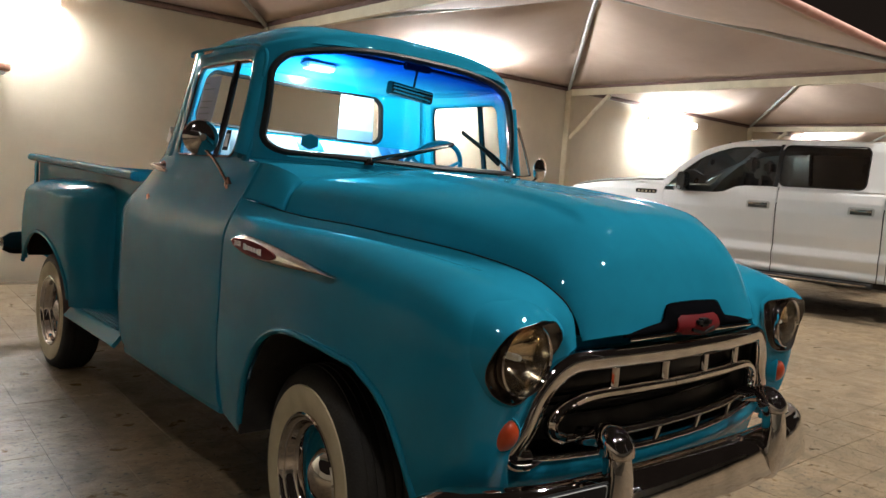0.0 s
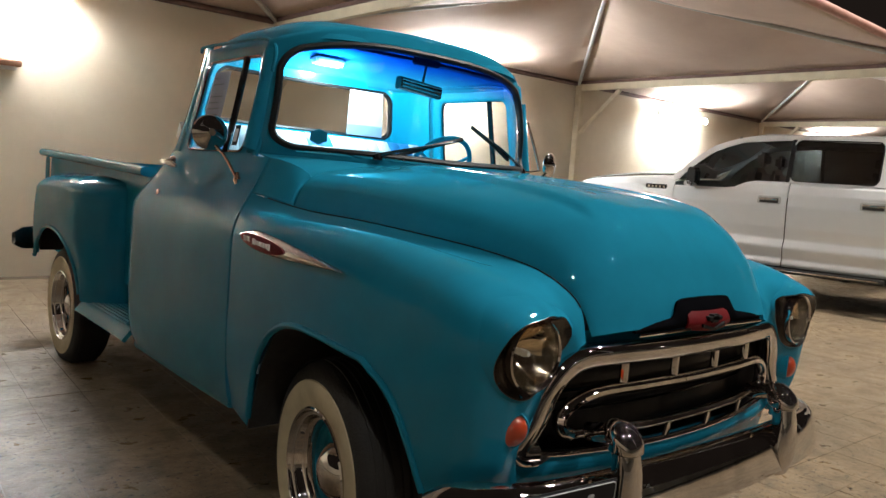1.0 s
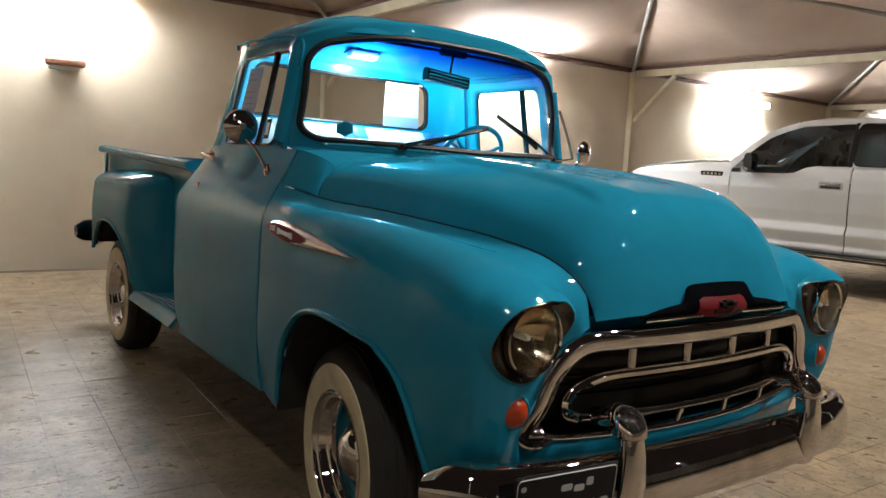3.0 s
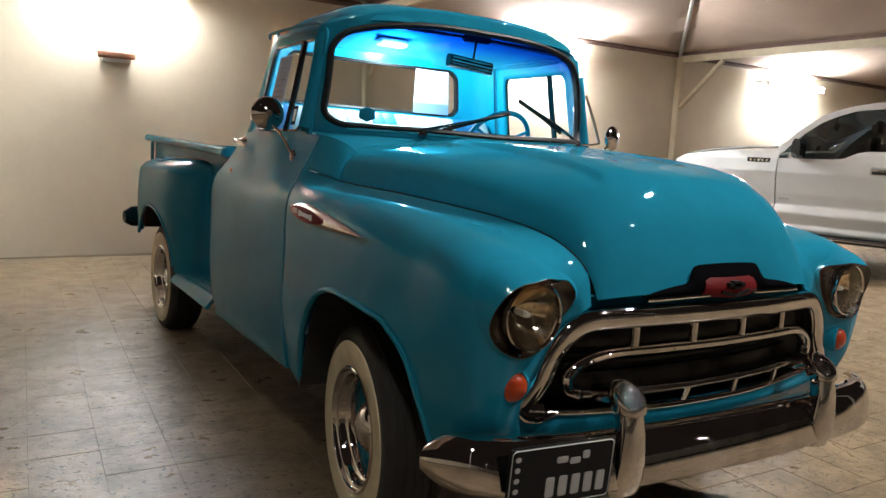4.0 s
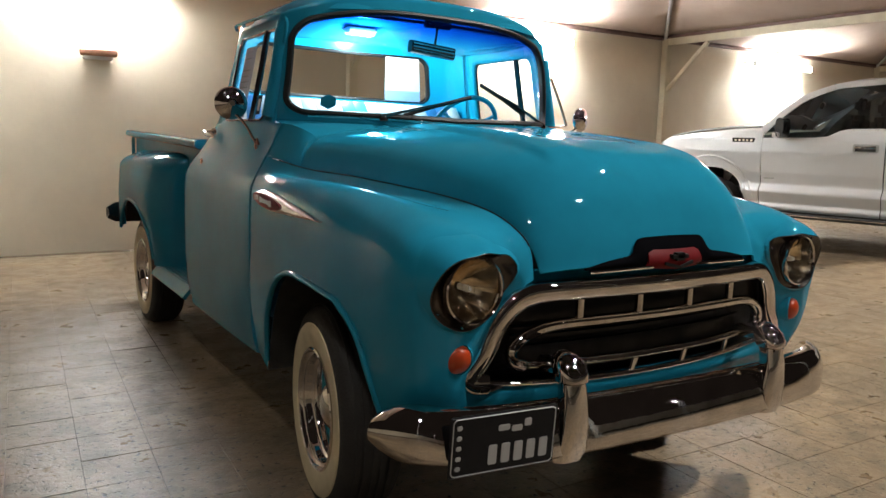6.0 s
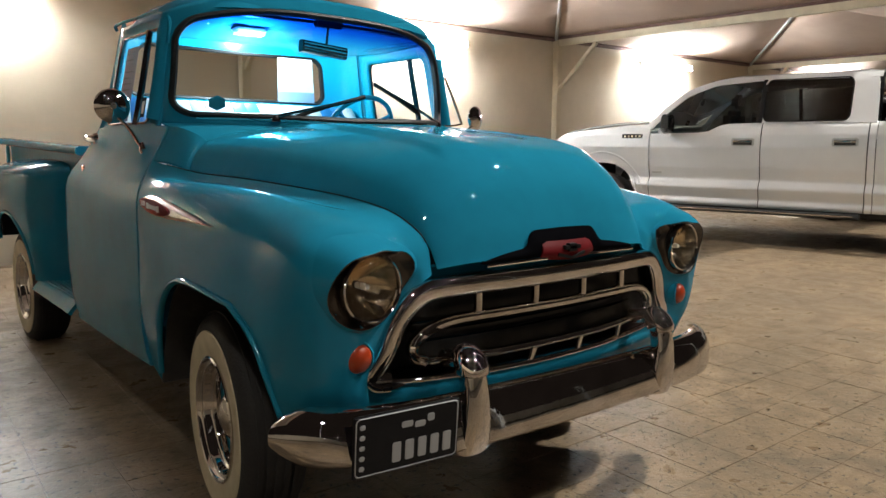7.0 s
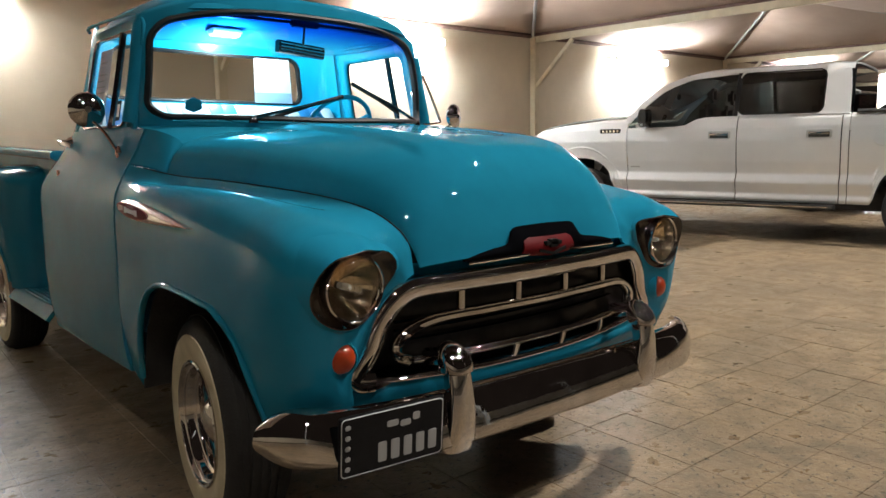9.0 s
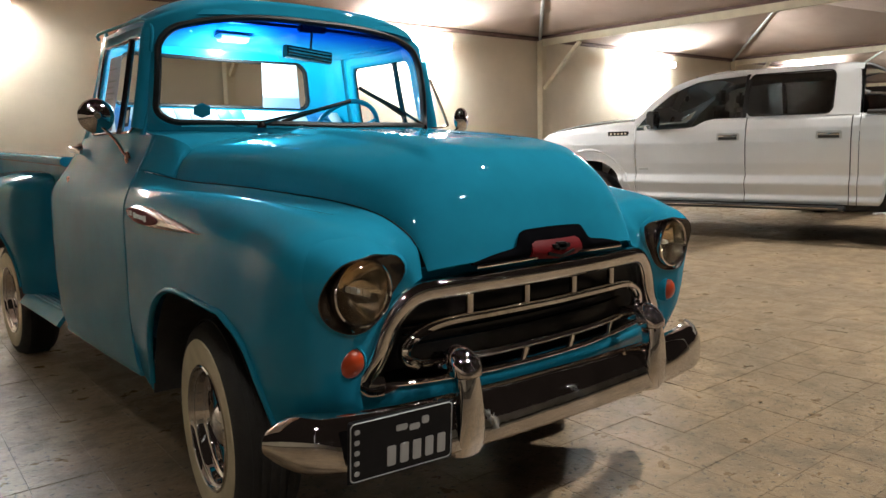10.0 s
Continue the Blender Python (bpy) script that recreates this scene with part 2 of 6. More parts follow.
def tube(path, ra, rb=None, closed=False, n=10, bm=None, up=(0, 0, 1), caps=True, taper=None, power=2.0):
    """Sweep of an ellipse (ra across, rb along up) on a path."""
    bm = bm or bmesh.new()
    p = np.array(path, float)
    rb = ra if rb is None else rb
    k = len(p)
    rings = []
    for i in range(k):
        a, b = (p[i - 1], p[(i + 1) % k]) if closed else (p[max(i - 1, 0)], p[min(i + 1, k - 1)])
        t = Vector(b - a).normalized()
        u = Vector(up)
        s = t.cross(u)
        if s.length < 1e-4:
            s = t.cross(Vector((1, 0.3, 0)))
        s.normalize()
        w = s.cross(t)
        f = taper[i] if taper is not None else 1.0
        ring = []
        for j in range(n):
            c, d = math.cos(2 * math.pi * j / n), math.sin(2 * math.pi * j / n)
            c = math.copysign(abs(c) ** (2 / power), c)
            d = math.copysign(abs(d) ** (2 / power), d)
            ring.append(bm.verts.new(Vector(p[i]) + s * (c * ra * f) + w * (d * rb * f)))
        rings.append(ring)
    for i in range(k if closed else k - 1):
        r, q = rings[i], rings[(i + 1) % k]
        for j in range(n):
            bm.faces.new((r[j], r[(j + 1) % n], q[(j + 1) % n], q[j]))
    if caps and not closed:
        bm.faces.new(rings[0][::-1])
        bm.faces.new(rings[-1])
    return bm


def box(lo, hi, bm=None, bevel=0.0):
    own = bmesh.new()
    bmesh.ops.create_cube(own, size=1)
    lo, hi = Vector(lo), Vector(hi)
    for v in own.verts:
        v.co = Vector((lo[i] + (hi[i] - lo[i]) * (v.co[i] + 0.5) for i in range(3)))
    if bevel:
        bmesh.ops.bevel(own, geom=own.edges[:], offset=bevel, segments=2, affect="EDGES")
    if bm is None:
        return own
    add(bm, own)
    return bm


def add(bm, own, m=None):
    if m is not None:
        bmesh.ops.transform(own, matrix=m, verts=own.verts)
    ids = {v: bm.verts.new(v.co) for v in own.verts}
    for f in own.faces:
        try:
            bm.faces.new([ids[v] for v in f.verts])
        except ValueError:
            pass
    own.free()


def beam(a, b, w, h, bm=None, bevel=0.004):
    """A straight bar of section w x h from a to b."""
    a, b = Vector(a), Vector(b)
    d = b - a
    own = box((-w / 2, 0, -h / 2), (w / 2, d.length, h / 2), bevel=bevel)
    q = d.to_track_quat("Y", "Z")
    m = Matrix.Translation(a) @ q.to_matrix().to_4x4()
    bmesh.ops.transform(own, matrix=m, verts=own.verts)
    if bm is None:
        return own
    add(bm, own)
    return bm


def lathe(profile, n=48, axis="X", bm=None):
    """A turned form: profile of (radius, along the axis)."""
    pts = []
    for i in range(n):
        a = 2 * math.pi * i / n
        ring = []
        for r, h in profile:
            c, s = r * math.cos(a), r * math.sin(a)
            ring.append({"X": (h, c, s), "Y": (c, h, s), "Z": (c, s, h)}[axis])
        pts.append(ring)
    return grid(np.array(pts), bm, close_u=True)


def rounded(a0, a1, b0, b1, ra, rb, n=10):
    """A rounded rectangle as a loop of (a, b), from its lower left, round."""
    out = []
    for ca, cb, start in ((a1 - ra, b0 + rb, -90), (a1 - ra, b1 - rb, 0), (a0 + ra, b1 - rb, 90), (a0 + ra, b0 + rb, 180)):
        for i in range(n + 1):
            t = radians(start + 90 * i / n)
            out.append((ca + ra * math.cos(t), cb + rb * math.sin(t)))
    return out


def densify(loop, step):
    out = []
    for i, p in enumerate(loop):
        q = loop[(i + 1) % len(loop)]
        k = max(1, int(math.hypot(q[0] - p[0], q[1] - p[1]) / step))
        out += [(p[0] + (q[0] - p[0]) * j / k, p[1] + (q[1] - p[1]) * j / k) for j in range(k)]
    return out


def holed(fn, outer, hole, step=0.03, rings=3):
    """A plate on the surface fn(a, b) from the rectangle outer = (a0, a1, b0, b1) to the loop hole."""
    a0, a1, b0, b1 = outer
    loop = densify(hole, step)
    ca, cb = (a0 + a1) / 2, (b0 + b1) / 2
    rim = []
    hs = np.array(loop)
    h0, h1 = hs.min(0), hs.max(0)
    for a, b in loop:
        fa, fb = (a - h0[0]) / (h1[0] - h0[0]) * 2 - 1, (b - h0[1]) / (h1[1] - h0[1]) * 2 - 1
        k = 1 / max(abs(fa), abs(fb), 1e-6)
        rim.append((ca + fa * k * (a1 - a0) / 2, cb + fb * k * (b1 - b0) / 2))
    pts = [[fn(p[0] + (q[0] - p[0]) * j / rings, p[1] + (q[1] - p[1]) * j / rings) for j in range(rings + 1)] for p, q in zip(loop, rim)]
    return grid(np.array(pts, float), close_u=True)


def pane(fn, hole, step=0.05, rings=8):
    """The glass inside such a loop, on the same surface."""
    loop = densify(hole, step)
    c = np.mean(np.array(loop), 0)
    bm = bmesh.new()
    mid = bm.verts.new(fn(*c))
    prev = None
    for j in range(1, rings + 1):
        f = j / rings
        ring = [bm.verts.new(fn(c[0] + (a - c[0]) * f, c[1] + (b - c[1]) * f)) for a, b in loop]
        for i in range(len(ring)):
            k = (i + 1) % len(ring)
            if prev is None:
                bm.faces.new((mid, ring[i], ring[k]))
            else:
                bm.faces.new((prev[i], ring[i], ring[k], prev[k]))
        prev = ring
    return bm


def writing(text, size, m, material, parent, name, label="", depth=0.0008):
    cu = bpy.data.curves.new(name, "FONT")
    cu.body, cu.size, cu.extrude, cu.align_x, cu.align_y = text, size, depth, "CENTER", "CENTER"
    tmp = bpy.data.objects.new(name, cu)
    scene.collection.objects.link(tmp)
    me = bpy.data.meshes.new_from_object(tmp.evaluated_get(bpy.context.evaluated_depsgraph_get()))
    bpy.data.objects.remove(tmp)
    me.materials.append(material)
    ob = new(name, me)
    ob.parent = parent
    ob.matrix_basis = m
    if label:
        ob["label"] = label
    return ob

# ---- the place: floor, wall, tent canopies ----
WALL_Y = 6.13
POST_X = (-3.3, 2.2, 7.65, 13.9, 20.2, 26.5)
EAVE = 2.83
FRONT_Y = 0.95
PEAK = 3.45
YARD_Y = -30.0


def build_floor():
    ground = part("ground", box((-40, -40, -0.3), (60, 40, -0.012)), GROUT, smooth=False)
    tagged(ground, "dirty grout bed under the parking floor's tiles", "ground", kind="structure")
    floor = thing("floor", "worn beige terrazzo parking floor of small square tiles", "floor", kind="structure")
    size, gap = 0.2485, 0.0017
    turn = Matrix.Translation((-1.440, 0.965, 0)) @ Matrix.Rotation(radians(-2.9), 4, "Z")
    tile = box((gap / 2, gap / 2, -0.02), (size - gap / 2, size - gap / 2, 0), bevel=0.0008)
    me = bpy.data.meshes.new("tile")
    tile.to_mesh(me)
    tile.free()
    me.materials.append(TILE)
    near = set()
    rng = random.Random(4)
    for i in range(-4, 20):
        for j in range(-12, 10):
            p = turn @ Vector((i * size, j * size, 0))
            left = -2.3 <= p.x <= -0.95 and -0.4 <= p.y <= 3.0
            right = 0.5 <= p.x <= 2.9 and -1.5 <= p.y <= 0.5
            if (left or right) and len(near) < 300:
                near.add((i, j))
                ob = new("tile", me)
                ob.parent = floor
                ob.matrix_basis = turn @ pose(i * size, j * size, rng.uniform(-0.0008, 0.0008), rng.uniform(-0.05, 0.05), rng.uniform(-0.05, 0.05), 0)
    verts, faces = [], []
    g, e = gap / 2, 0.0008
    for i in range(-24, 80):
        for j in range(-34, 32):
            if (i, j) in near:
                continue
            x, y, z = i * size, j * size, rng.uniform(-0.0008, 0.0008)
            p = turn @ Vector((x, y, 0))
            if p.y + size * 1.06 > WALL_Y or p.y < -7.5 or p.x > 18 or p.x < -6:
                continue
            k = len(verts)
            for inset, h in ((g, z - 0.012), (g, z - e), (g + e, z)):
                verts += [turn @ Vector(q) for q in ((x + inset, y + inset, h), (x + size - inset, y + inset, h), (x + size - inset, y + size - inset, h), (x + inset, y + size - inset, h))]
            for a in (0, 4):
                faces += [(k + a + c, k + a + (c + 1) % 4, k + a + 4 + (c + 1) % 4, k + a + 4 + c) for c in range(4)]
            faces.append((k + 8, k + 9, k + 10, k + 11))
    me = bpy.data.meshes.new("far_tiles")
    me.from_pydata(verts, [], faces)
    me.materials.append(TILE)
    far = new("far_tiles", me)
    far.parent = floor
    tagged(far, kind="stuff")


def build_walls():
    w = part("wall_north", box((-12, WALL_Y, -0.02), (60, WALL_Y + 0.2, 2.97)), PLASTER, smooth=False)
    tagged(w, "rough beige plastered boundary wall behind the parking bays", "wall", kind="structure")
    w = part("wall_west", box((-12.2, YARD_Y - 0.2, -0.02), (-12, WALL_Y + 0.2, 2.97)), PLASTER, smooth=False)
    tagged(w, "plain beige plastered wall closing the yard", "wall", kind="structure")
    w = part("wall_south", box((-12, YARD_Y - 0.2, -0.02), (60, YARD_Y, 2.97)), PLASTER, smooth=False)
    tagged(w, "plain beige plastered wall far across the yard", "wall", kind="structure")


def build_canopies():
    for k in range(len(POST_X) - 1):
        x0, x1 = POST_X[k], POST_X[k + 1]
        xm, ym = (x0 + x1) / 2, (WALL_Y + FRONT_Y) / 2
        canopy = thing("tent_canopy", "beige fabric tent canopy stretched over a parking bay", "canopy", group="tent canopies")
        bm = bmesh.new()
        corners = [(x0, WALL_Y - 0.05, EAVE + 0.05), (x1, WALL_Y - 0.05, EAVE + 0.05), (x1, FRONT_Y, EAVE + 0.05), (x0, FRONT_Y, EAVE + 0.05)]
        top = Vector((xm, ym, PEAK + 0.03))
        for a, b in zip(corners, corners[1:] + corners[:1]):
            a, b = Vector(a), Vector(b)

            def pt(u, v, a=a, b=b):
                p = a.lerp(b, u).lerp(top, v)
                sag = math.sin(math.pi * u) * math.sin(math.pi * v) * 0.10
                p.z -= sag - 0.015 * math.sin(7 * u + 3 * v) * math.sin(math.pi * v)
                return p

            sheet(pt, np.linspace(0, 1, 15), np.linspace(0, 1, 13), bm)
        bmesh.ops.remove_doubles(bm, verts=bm.verts, dist=0.002)
        part("fabric", bm, FABRIC, canopy, thick=0.004, crisp=False)
        for c in corners:
            a, b = Vector(c), Vector((xm, ym, PEAK))
            a.z -= 0.04
            part("hip_pipe", tube([a, b], 0.026, n=10), GREY_STEEL, canopy, "galvanised steel hip pipe")
        for a, b in ((corners[0], corners[1]),):
            part("eave_pipe", tube([(a[0], a[1], EAVE + 0.02), (b[0], b[1], EAVE + 0.02)], 0.035, n=10), BROWN_STEEL, canopy, "brown edge pipe")
        part("front_pipe", tube([(x0, FRONT_Y, EAVE + 0.04), (x1, FRONT_Y, EAVE + 0.04)], 0.04, n=12), PINK_STEEL, canopy, "faded red front edge pipe")
    for x in POST_X:
        frame_ = thing("canopy_post", "cream painted cantilever steel post with a brace, against the wall", "post", pose(x, WALL_Y - 0.09, 0), group="canopy posts")
        part("column", box((-0.055, -0.055, -0.005), (0.055, 0.055, EAVE), bevel=0.006), CREAM_STEEL, frame_, smooth=False)
        part("arm", beam((0, 0.05, EAVE - 0.04), (0, FRONT_Y - WALL_Y + 0.1, EAVE - 0.04), 0.07, 0.10), CREAM_STEEL, frame_, smooth=False)
        part("binding", beam((0, 0.05, EAVE + 0.035), (0, FRONT_Y - WALL_Y + 0.1, EAVE + 0.035), 0.09, 0.05), BROWN_STEEL, frame_, "brown binding along the arm", smooth=False)
        part("brace", beam((0, -0.05, EAVE - 0.78), (0, -0.78, EAVE - 0.10), 0.05, 0.06), CREAM_STEEL, frame_, smooth=False)
        part("foot_plate", box((-0.11, -0.11, -0.004), (0.11, 0.09, 0.012), bevel=0.003), CREAM_STEEL, frame_, smooth=False)


def build_wall_lamp(x, z, length=1.25, off=0.26):
    lamp = thing("wall_batten", "lit twin-tube fluorescent batten on the plaster wall", "lamp", pose(x, WALL_Y, z), group="wall battens")
    part("tray", box((-length / 2 - 0.01, 0.025 - off, -0.024), (length / 2 + 0.01, 0.065 - off, 0.024), bevel=0.008), LAMP_WHITE, lamp, smooth=False)
    for h in (-0.03, 0.03):
        part("tube", tube([(-length / 2, -off, h), (length / 2, -off, h)], 0.014, n=10), TUBE, lamp, "glowing white tube")
    for s in (-1, 1):
        part("end_cap", box((s * length / 2 - 0.008, -0.018 - off, -0.045), (s * length / 2 + 0.008, 0.06 - off, 0.045), bevel=0.004), LAMP_WHITE, lamp, smooth=False)
        part("bracket", box((s * length / 2 - 0.010, 0.05 - off, 0.015), (s * length / 2 + 0.010, 0.002, 0.05), bevel=0.004), LAMP_WHITE, lamp, "white wall bracket", smooth=False)
    return lamp


def build_fill_batten(x, y, z, length):
    lamp = thing("fill_batten", "added unseen fill batten with a white reflector turned to the wall", "lamp", pose(x, y, z))
    part("tray", box((-length / 2 - 0.02, -0.05, 0.02), (length / 2 + 0.02, 0.05, 0.06), bevel=0.008), LAMP_WHITE, lamp, smooth=False)
    for h in (-0.03, 0.03):
        part("tube", tube([(-length / 2, h, 0), (length / 2, h, 0)], 0.014, n=10), TUBE, lamp, "glowing white tube")
    for e in (-1, 1):
        part("end_cap", box((e * length / 2 - 0.008, -0.05, -0.018), (e * length / 2 + 0.008, 0.05, 0.03), bevel=0.004), LAMP_WHITE, lamp, smooth=False)
    bm = sheet(lambda u, t: (u, -0.07 + 0.02 * math.sin(math.pi * t), 0.06 - 0.24 * t), (-length / 2 - 0.22, length / 2 + 0.22), np.linspace(0, 1, 7))
    part("reflector", bm, LAMP_WHITE, lamp, "white enamelled reflector", thick=0.003)


build_floor()
build_walls()
build_canopies()
for lx, lz in ((-0.56, 2.66), (4.9, 2.58), (10.5, 2.60), (17.0, 2.70), (23.6, 2.70)):
    build_wall_lamp(lx, lz, 1.1 if lx == -0.56 else 1.6 if lx > 10 else 1.25, 0.14 if lx == -0.56 else 0.26)


def build_globe_lamp(x, y, z):
    post = thing("globe_lamp", "slim grey lamp post with a small bare lit globe", "lamp post", pose(x, y, 0), group="globe lamps")
    part("pole", tube([(0, 0, 0), (0, 0, z - 0.06)], 0.03, n=12, taper=(1.3, 0.8)), GREY_STEEL, post, "grey steel pole")
    part("base_plate", box((-0.1, -0.1, -0.004), (0.1, 0.1, 0.012), bevel=0.003), GREY_STEEL, post, smooth=False)
    part("globe", lathe([(0.0, z - 0.042), (0.023, z - 0.036), (0.038, z - 0.017), (0.042, z), (0.038, z + 0.017), (0.023, z + 0.036), (0.0, z + 0.042)], 16, "Z"), GLOBE, post, "glowing white globe")
    part("collar", lathe([(0.0, z - 0.064), (0.034, z - 0.060), (0.034, z - 0.038), (0.0, z - 0.036)], 14, "Z"), DARK_PLASTIC, post)


for gx, gy_, gz in ((-8.0, -9.5, 2.2), (-5.4, -11.5, 3.3), (-2.6, -12.0, 2.6), (1.6, -11.5, 3.3), (5.0, -12.5, 2.8), (12.0, -11.5, 3.1)):
    build_globe_lamp(gx, gy_, gz)

# fill lamp added out of view, to brighten the left of the wall
build_fill_batten(POST_X[0], 4.9, EAVE - 0.15, 0.95)

small = thing("wall_fitting", "small unlit terracotta wall light with a white base", "wall light", pose(-0.58, WALL_Y, 1.98))
part("shade", tube([(-0.15, -0.06, 0.02), (-0.1, -0.085, 0.02), (0, -0.095, 0.02), (0.1, -0.085, 0.02), (0.15, -0.06, 0.02)], 0.06, 0.035, n=14, power=3), TERRACOTTA, small)
part("base", box((-0.14, -0.1, -0.045), (0.14, 0.002, -0.012), bevel=0.01), LAMP_WHITE, small, "white base")


def build_fill_flood(x, y, z, aim, spread, share):
    flood = thing("fill_flood", "unseen fill floodlight added on a tall grey steel pole", "lamp post", pose(x, y, 0), group="yard lamps")
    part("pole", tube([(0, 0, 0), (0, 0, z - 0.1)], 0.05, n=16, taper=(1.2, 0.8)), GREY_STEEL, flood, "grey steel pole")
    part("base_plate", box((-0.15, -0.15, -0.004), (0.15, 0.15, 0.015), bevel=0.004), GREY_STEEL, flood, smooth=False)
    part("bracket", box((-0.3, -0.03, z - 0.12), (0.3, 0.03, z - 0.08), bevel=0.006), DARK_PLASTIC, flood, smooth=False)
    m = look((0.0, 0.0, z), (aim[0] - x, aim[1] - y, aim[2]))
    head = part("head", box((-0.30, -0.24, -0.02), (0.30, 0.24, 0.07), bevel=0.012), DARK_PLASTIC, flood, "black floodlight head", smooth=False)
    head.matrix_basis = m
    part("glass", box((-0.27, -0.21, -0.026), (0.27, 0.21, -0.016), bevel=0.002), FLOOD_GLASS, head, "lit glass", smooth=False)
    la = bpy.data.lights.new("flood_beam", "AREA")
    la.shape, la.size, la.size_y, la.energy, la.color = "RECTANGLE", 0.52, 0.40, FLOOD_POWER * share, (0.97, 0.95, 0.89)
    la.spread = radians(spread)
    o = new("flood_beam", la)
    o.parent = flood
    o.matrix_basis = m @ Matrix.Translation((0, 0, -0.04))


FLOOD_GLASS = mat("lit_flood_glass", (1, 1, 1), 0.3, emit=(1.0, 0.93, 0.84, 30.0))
# unseen fill lamps, added to light the bonnet, the silver pickup and the near wing
build_fill_flood(9.4, -2.8, 13.0, (4.6, 0.2, 0.4), 125, 10.8)
build_fill_flood(4.4, -7.3, 9.2, (6.8, 0.0, 0.4), 120, 1.9)
build_fill_flood(-4.6, -4.6, 8.6, (-0.4, -0.3, 0.9), 40, 0.06)

# ---- the turquoise pickup: front axle at y = 0, tail towards the wall, its left side at +x ----
LEAN = Matrix.Translation((-0.8, 0, 0)) @ Matrix.Rotation(radians(0.8), 4, "Y") @ Matrix.Translation((0.8, 0, 0))
truck = thing("vintage_pickup", "turquoise 1950s stepside pickup with chrome grille, parked on the tiles", "truck", LEAN)

# -- cab walls: a plan line from the front of the door round the rear corner to the middle of the back
PLAN = cr([(0.80, 0.36), (0.843, 0.57), (0.853, 1.0), (0.848, 1.45), (0.836, 1.66), (0.79, 1.77), (0.68, 1.822), (0.40, 1.842), (0.0, 1.848)], 401)
PLAN_S = np.concatenate([[0], np.cumsum(np.hypot(*np.diff(PLAN, axis=0).T))])
PLAN_END = float(PLAN_S[-1])
TOP_PLAN = cr([(0.575, 0.42), (0.612, 0.59), (0.628, 1.0), (0.622, 1.34), (0.604, 1.455), (0.555, 1.54), (0.46, 1.585), (0.28, 1.607), (0.0, 1.612)], 401)
IN_Z = (0.34, 0.40, 0.55, 0.92, 1.02, 1.055, 1.095, 1.14, 1.20, 1.29, 1.50, 1.70, 1.78)
IN_D = (0.24, 0.08, 0.0, 0.0, 0.015, 0.06, 0.155, 0.27, 0.42, 0.61, 0.80, 0.96, 1.03)
IN_FINE_Z = np.linspace(0.34, 1.78, 200)
IN_FINE = np.convolve(np.pad(np.interp(IN_FINE_Z, IN_Z, IN_D), 4, "edge"), np.ones(9) / 9, "valid")


CAB_LEFT = 1.09     # the cab stands a little wide to its left


def s_at(y):
    half = np.argmax(PLAN[:, 1] > y)
    return float(PLAN_S[half])


def cab_point(s, z, side=-1, out=0.0):
    f = float(np.interp(z, IN_FINE_Z, IN_FINE))

    def at(q):
        low_ = np.array([np.interp(q, PLAN_S, PLAN[:, i]) for i in (0, 1)])
        top_ = np.array([np.interp(q, PLAN_S, TOP_PLAN[:, i]) for i in (0, 1)])
        return low_ + (top_ - low_) * f

    x, y = at(s)
    if out:
        d = at(s + 0.004) - at(s - 0.004)
        k = math.hypot(*d) or 1
        x, y = x + out * d[1] / k, y - out * d[0] / k
    return (side * float(x) * (CAB_LEFT if side > 0 else 1.0), float(y), z)


def cab_xs(x):
    """Plan length at which the rear wall passes x, at the height of the rear window."""
    tail = PLAN_S > s_at(1.68)
    mid = PLAN[tail, 0] * 0.14 + TOP_PLAN[tail, 0] * 0.86
    return float(np.interp(-x, -mid, PLAN_S[tail]))


ZS_LOW = np.array([0.36, 0.38, 0.42, 0.5, 0.65, 0.8, 0.92, 1.0, 1.04, 1.07, 1.10, 1.13, 1.16, 1.2, 1.245, 1.283])
DOOR0, DOOR1 = s_at(0.585), s_at(1.60)
cab = part("cab_shell", sheet(lambda s, z: cab_point(s, z), np.linspace(s_at(1.61), PLAN_END, 26), np.concatenate([ZS_LOW, [1.30, 1.36, 1.42]])), PAINT, truck, thick=0.006)
bm = sheet(lambda s, z: cab_point(s, z, 1), np.linspace(s_at(1.61), PLAN_END, 26), np.concatenate([ZS_LOW, [1.30, 1.36, 1.42]]))
part("cab_shell", bm, PAINT, truck, thick=0.006)

# -- windscreen surface
def shield(u, v):
    w = abs(u)
    u = u * (1.03 if u > 0 else 1.0)
    base = Vector((0.665 * u, 0.425 + 0.275 * min(w, 1.3) ** 3.2, 1.312 + 0.012 * w))
    top = Vector((0.628 * u, 0.585 + 0.125 * min(w, 1.3) ** 3.2, 1.765 - 0.075 * w**3))
    p = base.lerp(top, v)
    p.y -= 0.02 * math.sin(math.pi * max(0, min(1, v)))
    return p


SHIELD_LOOP = rounded(-1.005, 1.005, 0.01, 0.975, 0.12, 0.20, 9)
frame_bm = holed(shield, (-1.07, 1.07, -0.09, 1.13), SHIELD_LOOP, 0.05, 4)
part("windscreen_surround", frame_bm, PAINT, truck, thick=0.012, crisp=False)
loop3 = [shield(a, b) + Vector((0, -0.006, 0)) for a, b in densify(SHIELD_LOOP, 0.05)]
part("windscreen_gasket", tube(loop3, 0.014, 0.020, closed=True, n=8, up=(0, 1, 0)), BLACK_RUBBER, truck, "black rubber windscreen gasket")
low = [shield(a, 0.0) + Vector((0, -0.018, -0.004)) for a in np.linspace(-0.9, 0.9, 41)]
part("windscreen_trim", tube(low, 0.006, 0.009, n=6), CHROME, truck, "thin chrome trim")
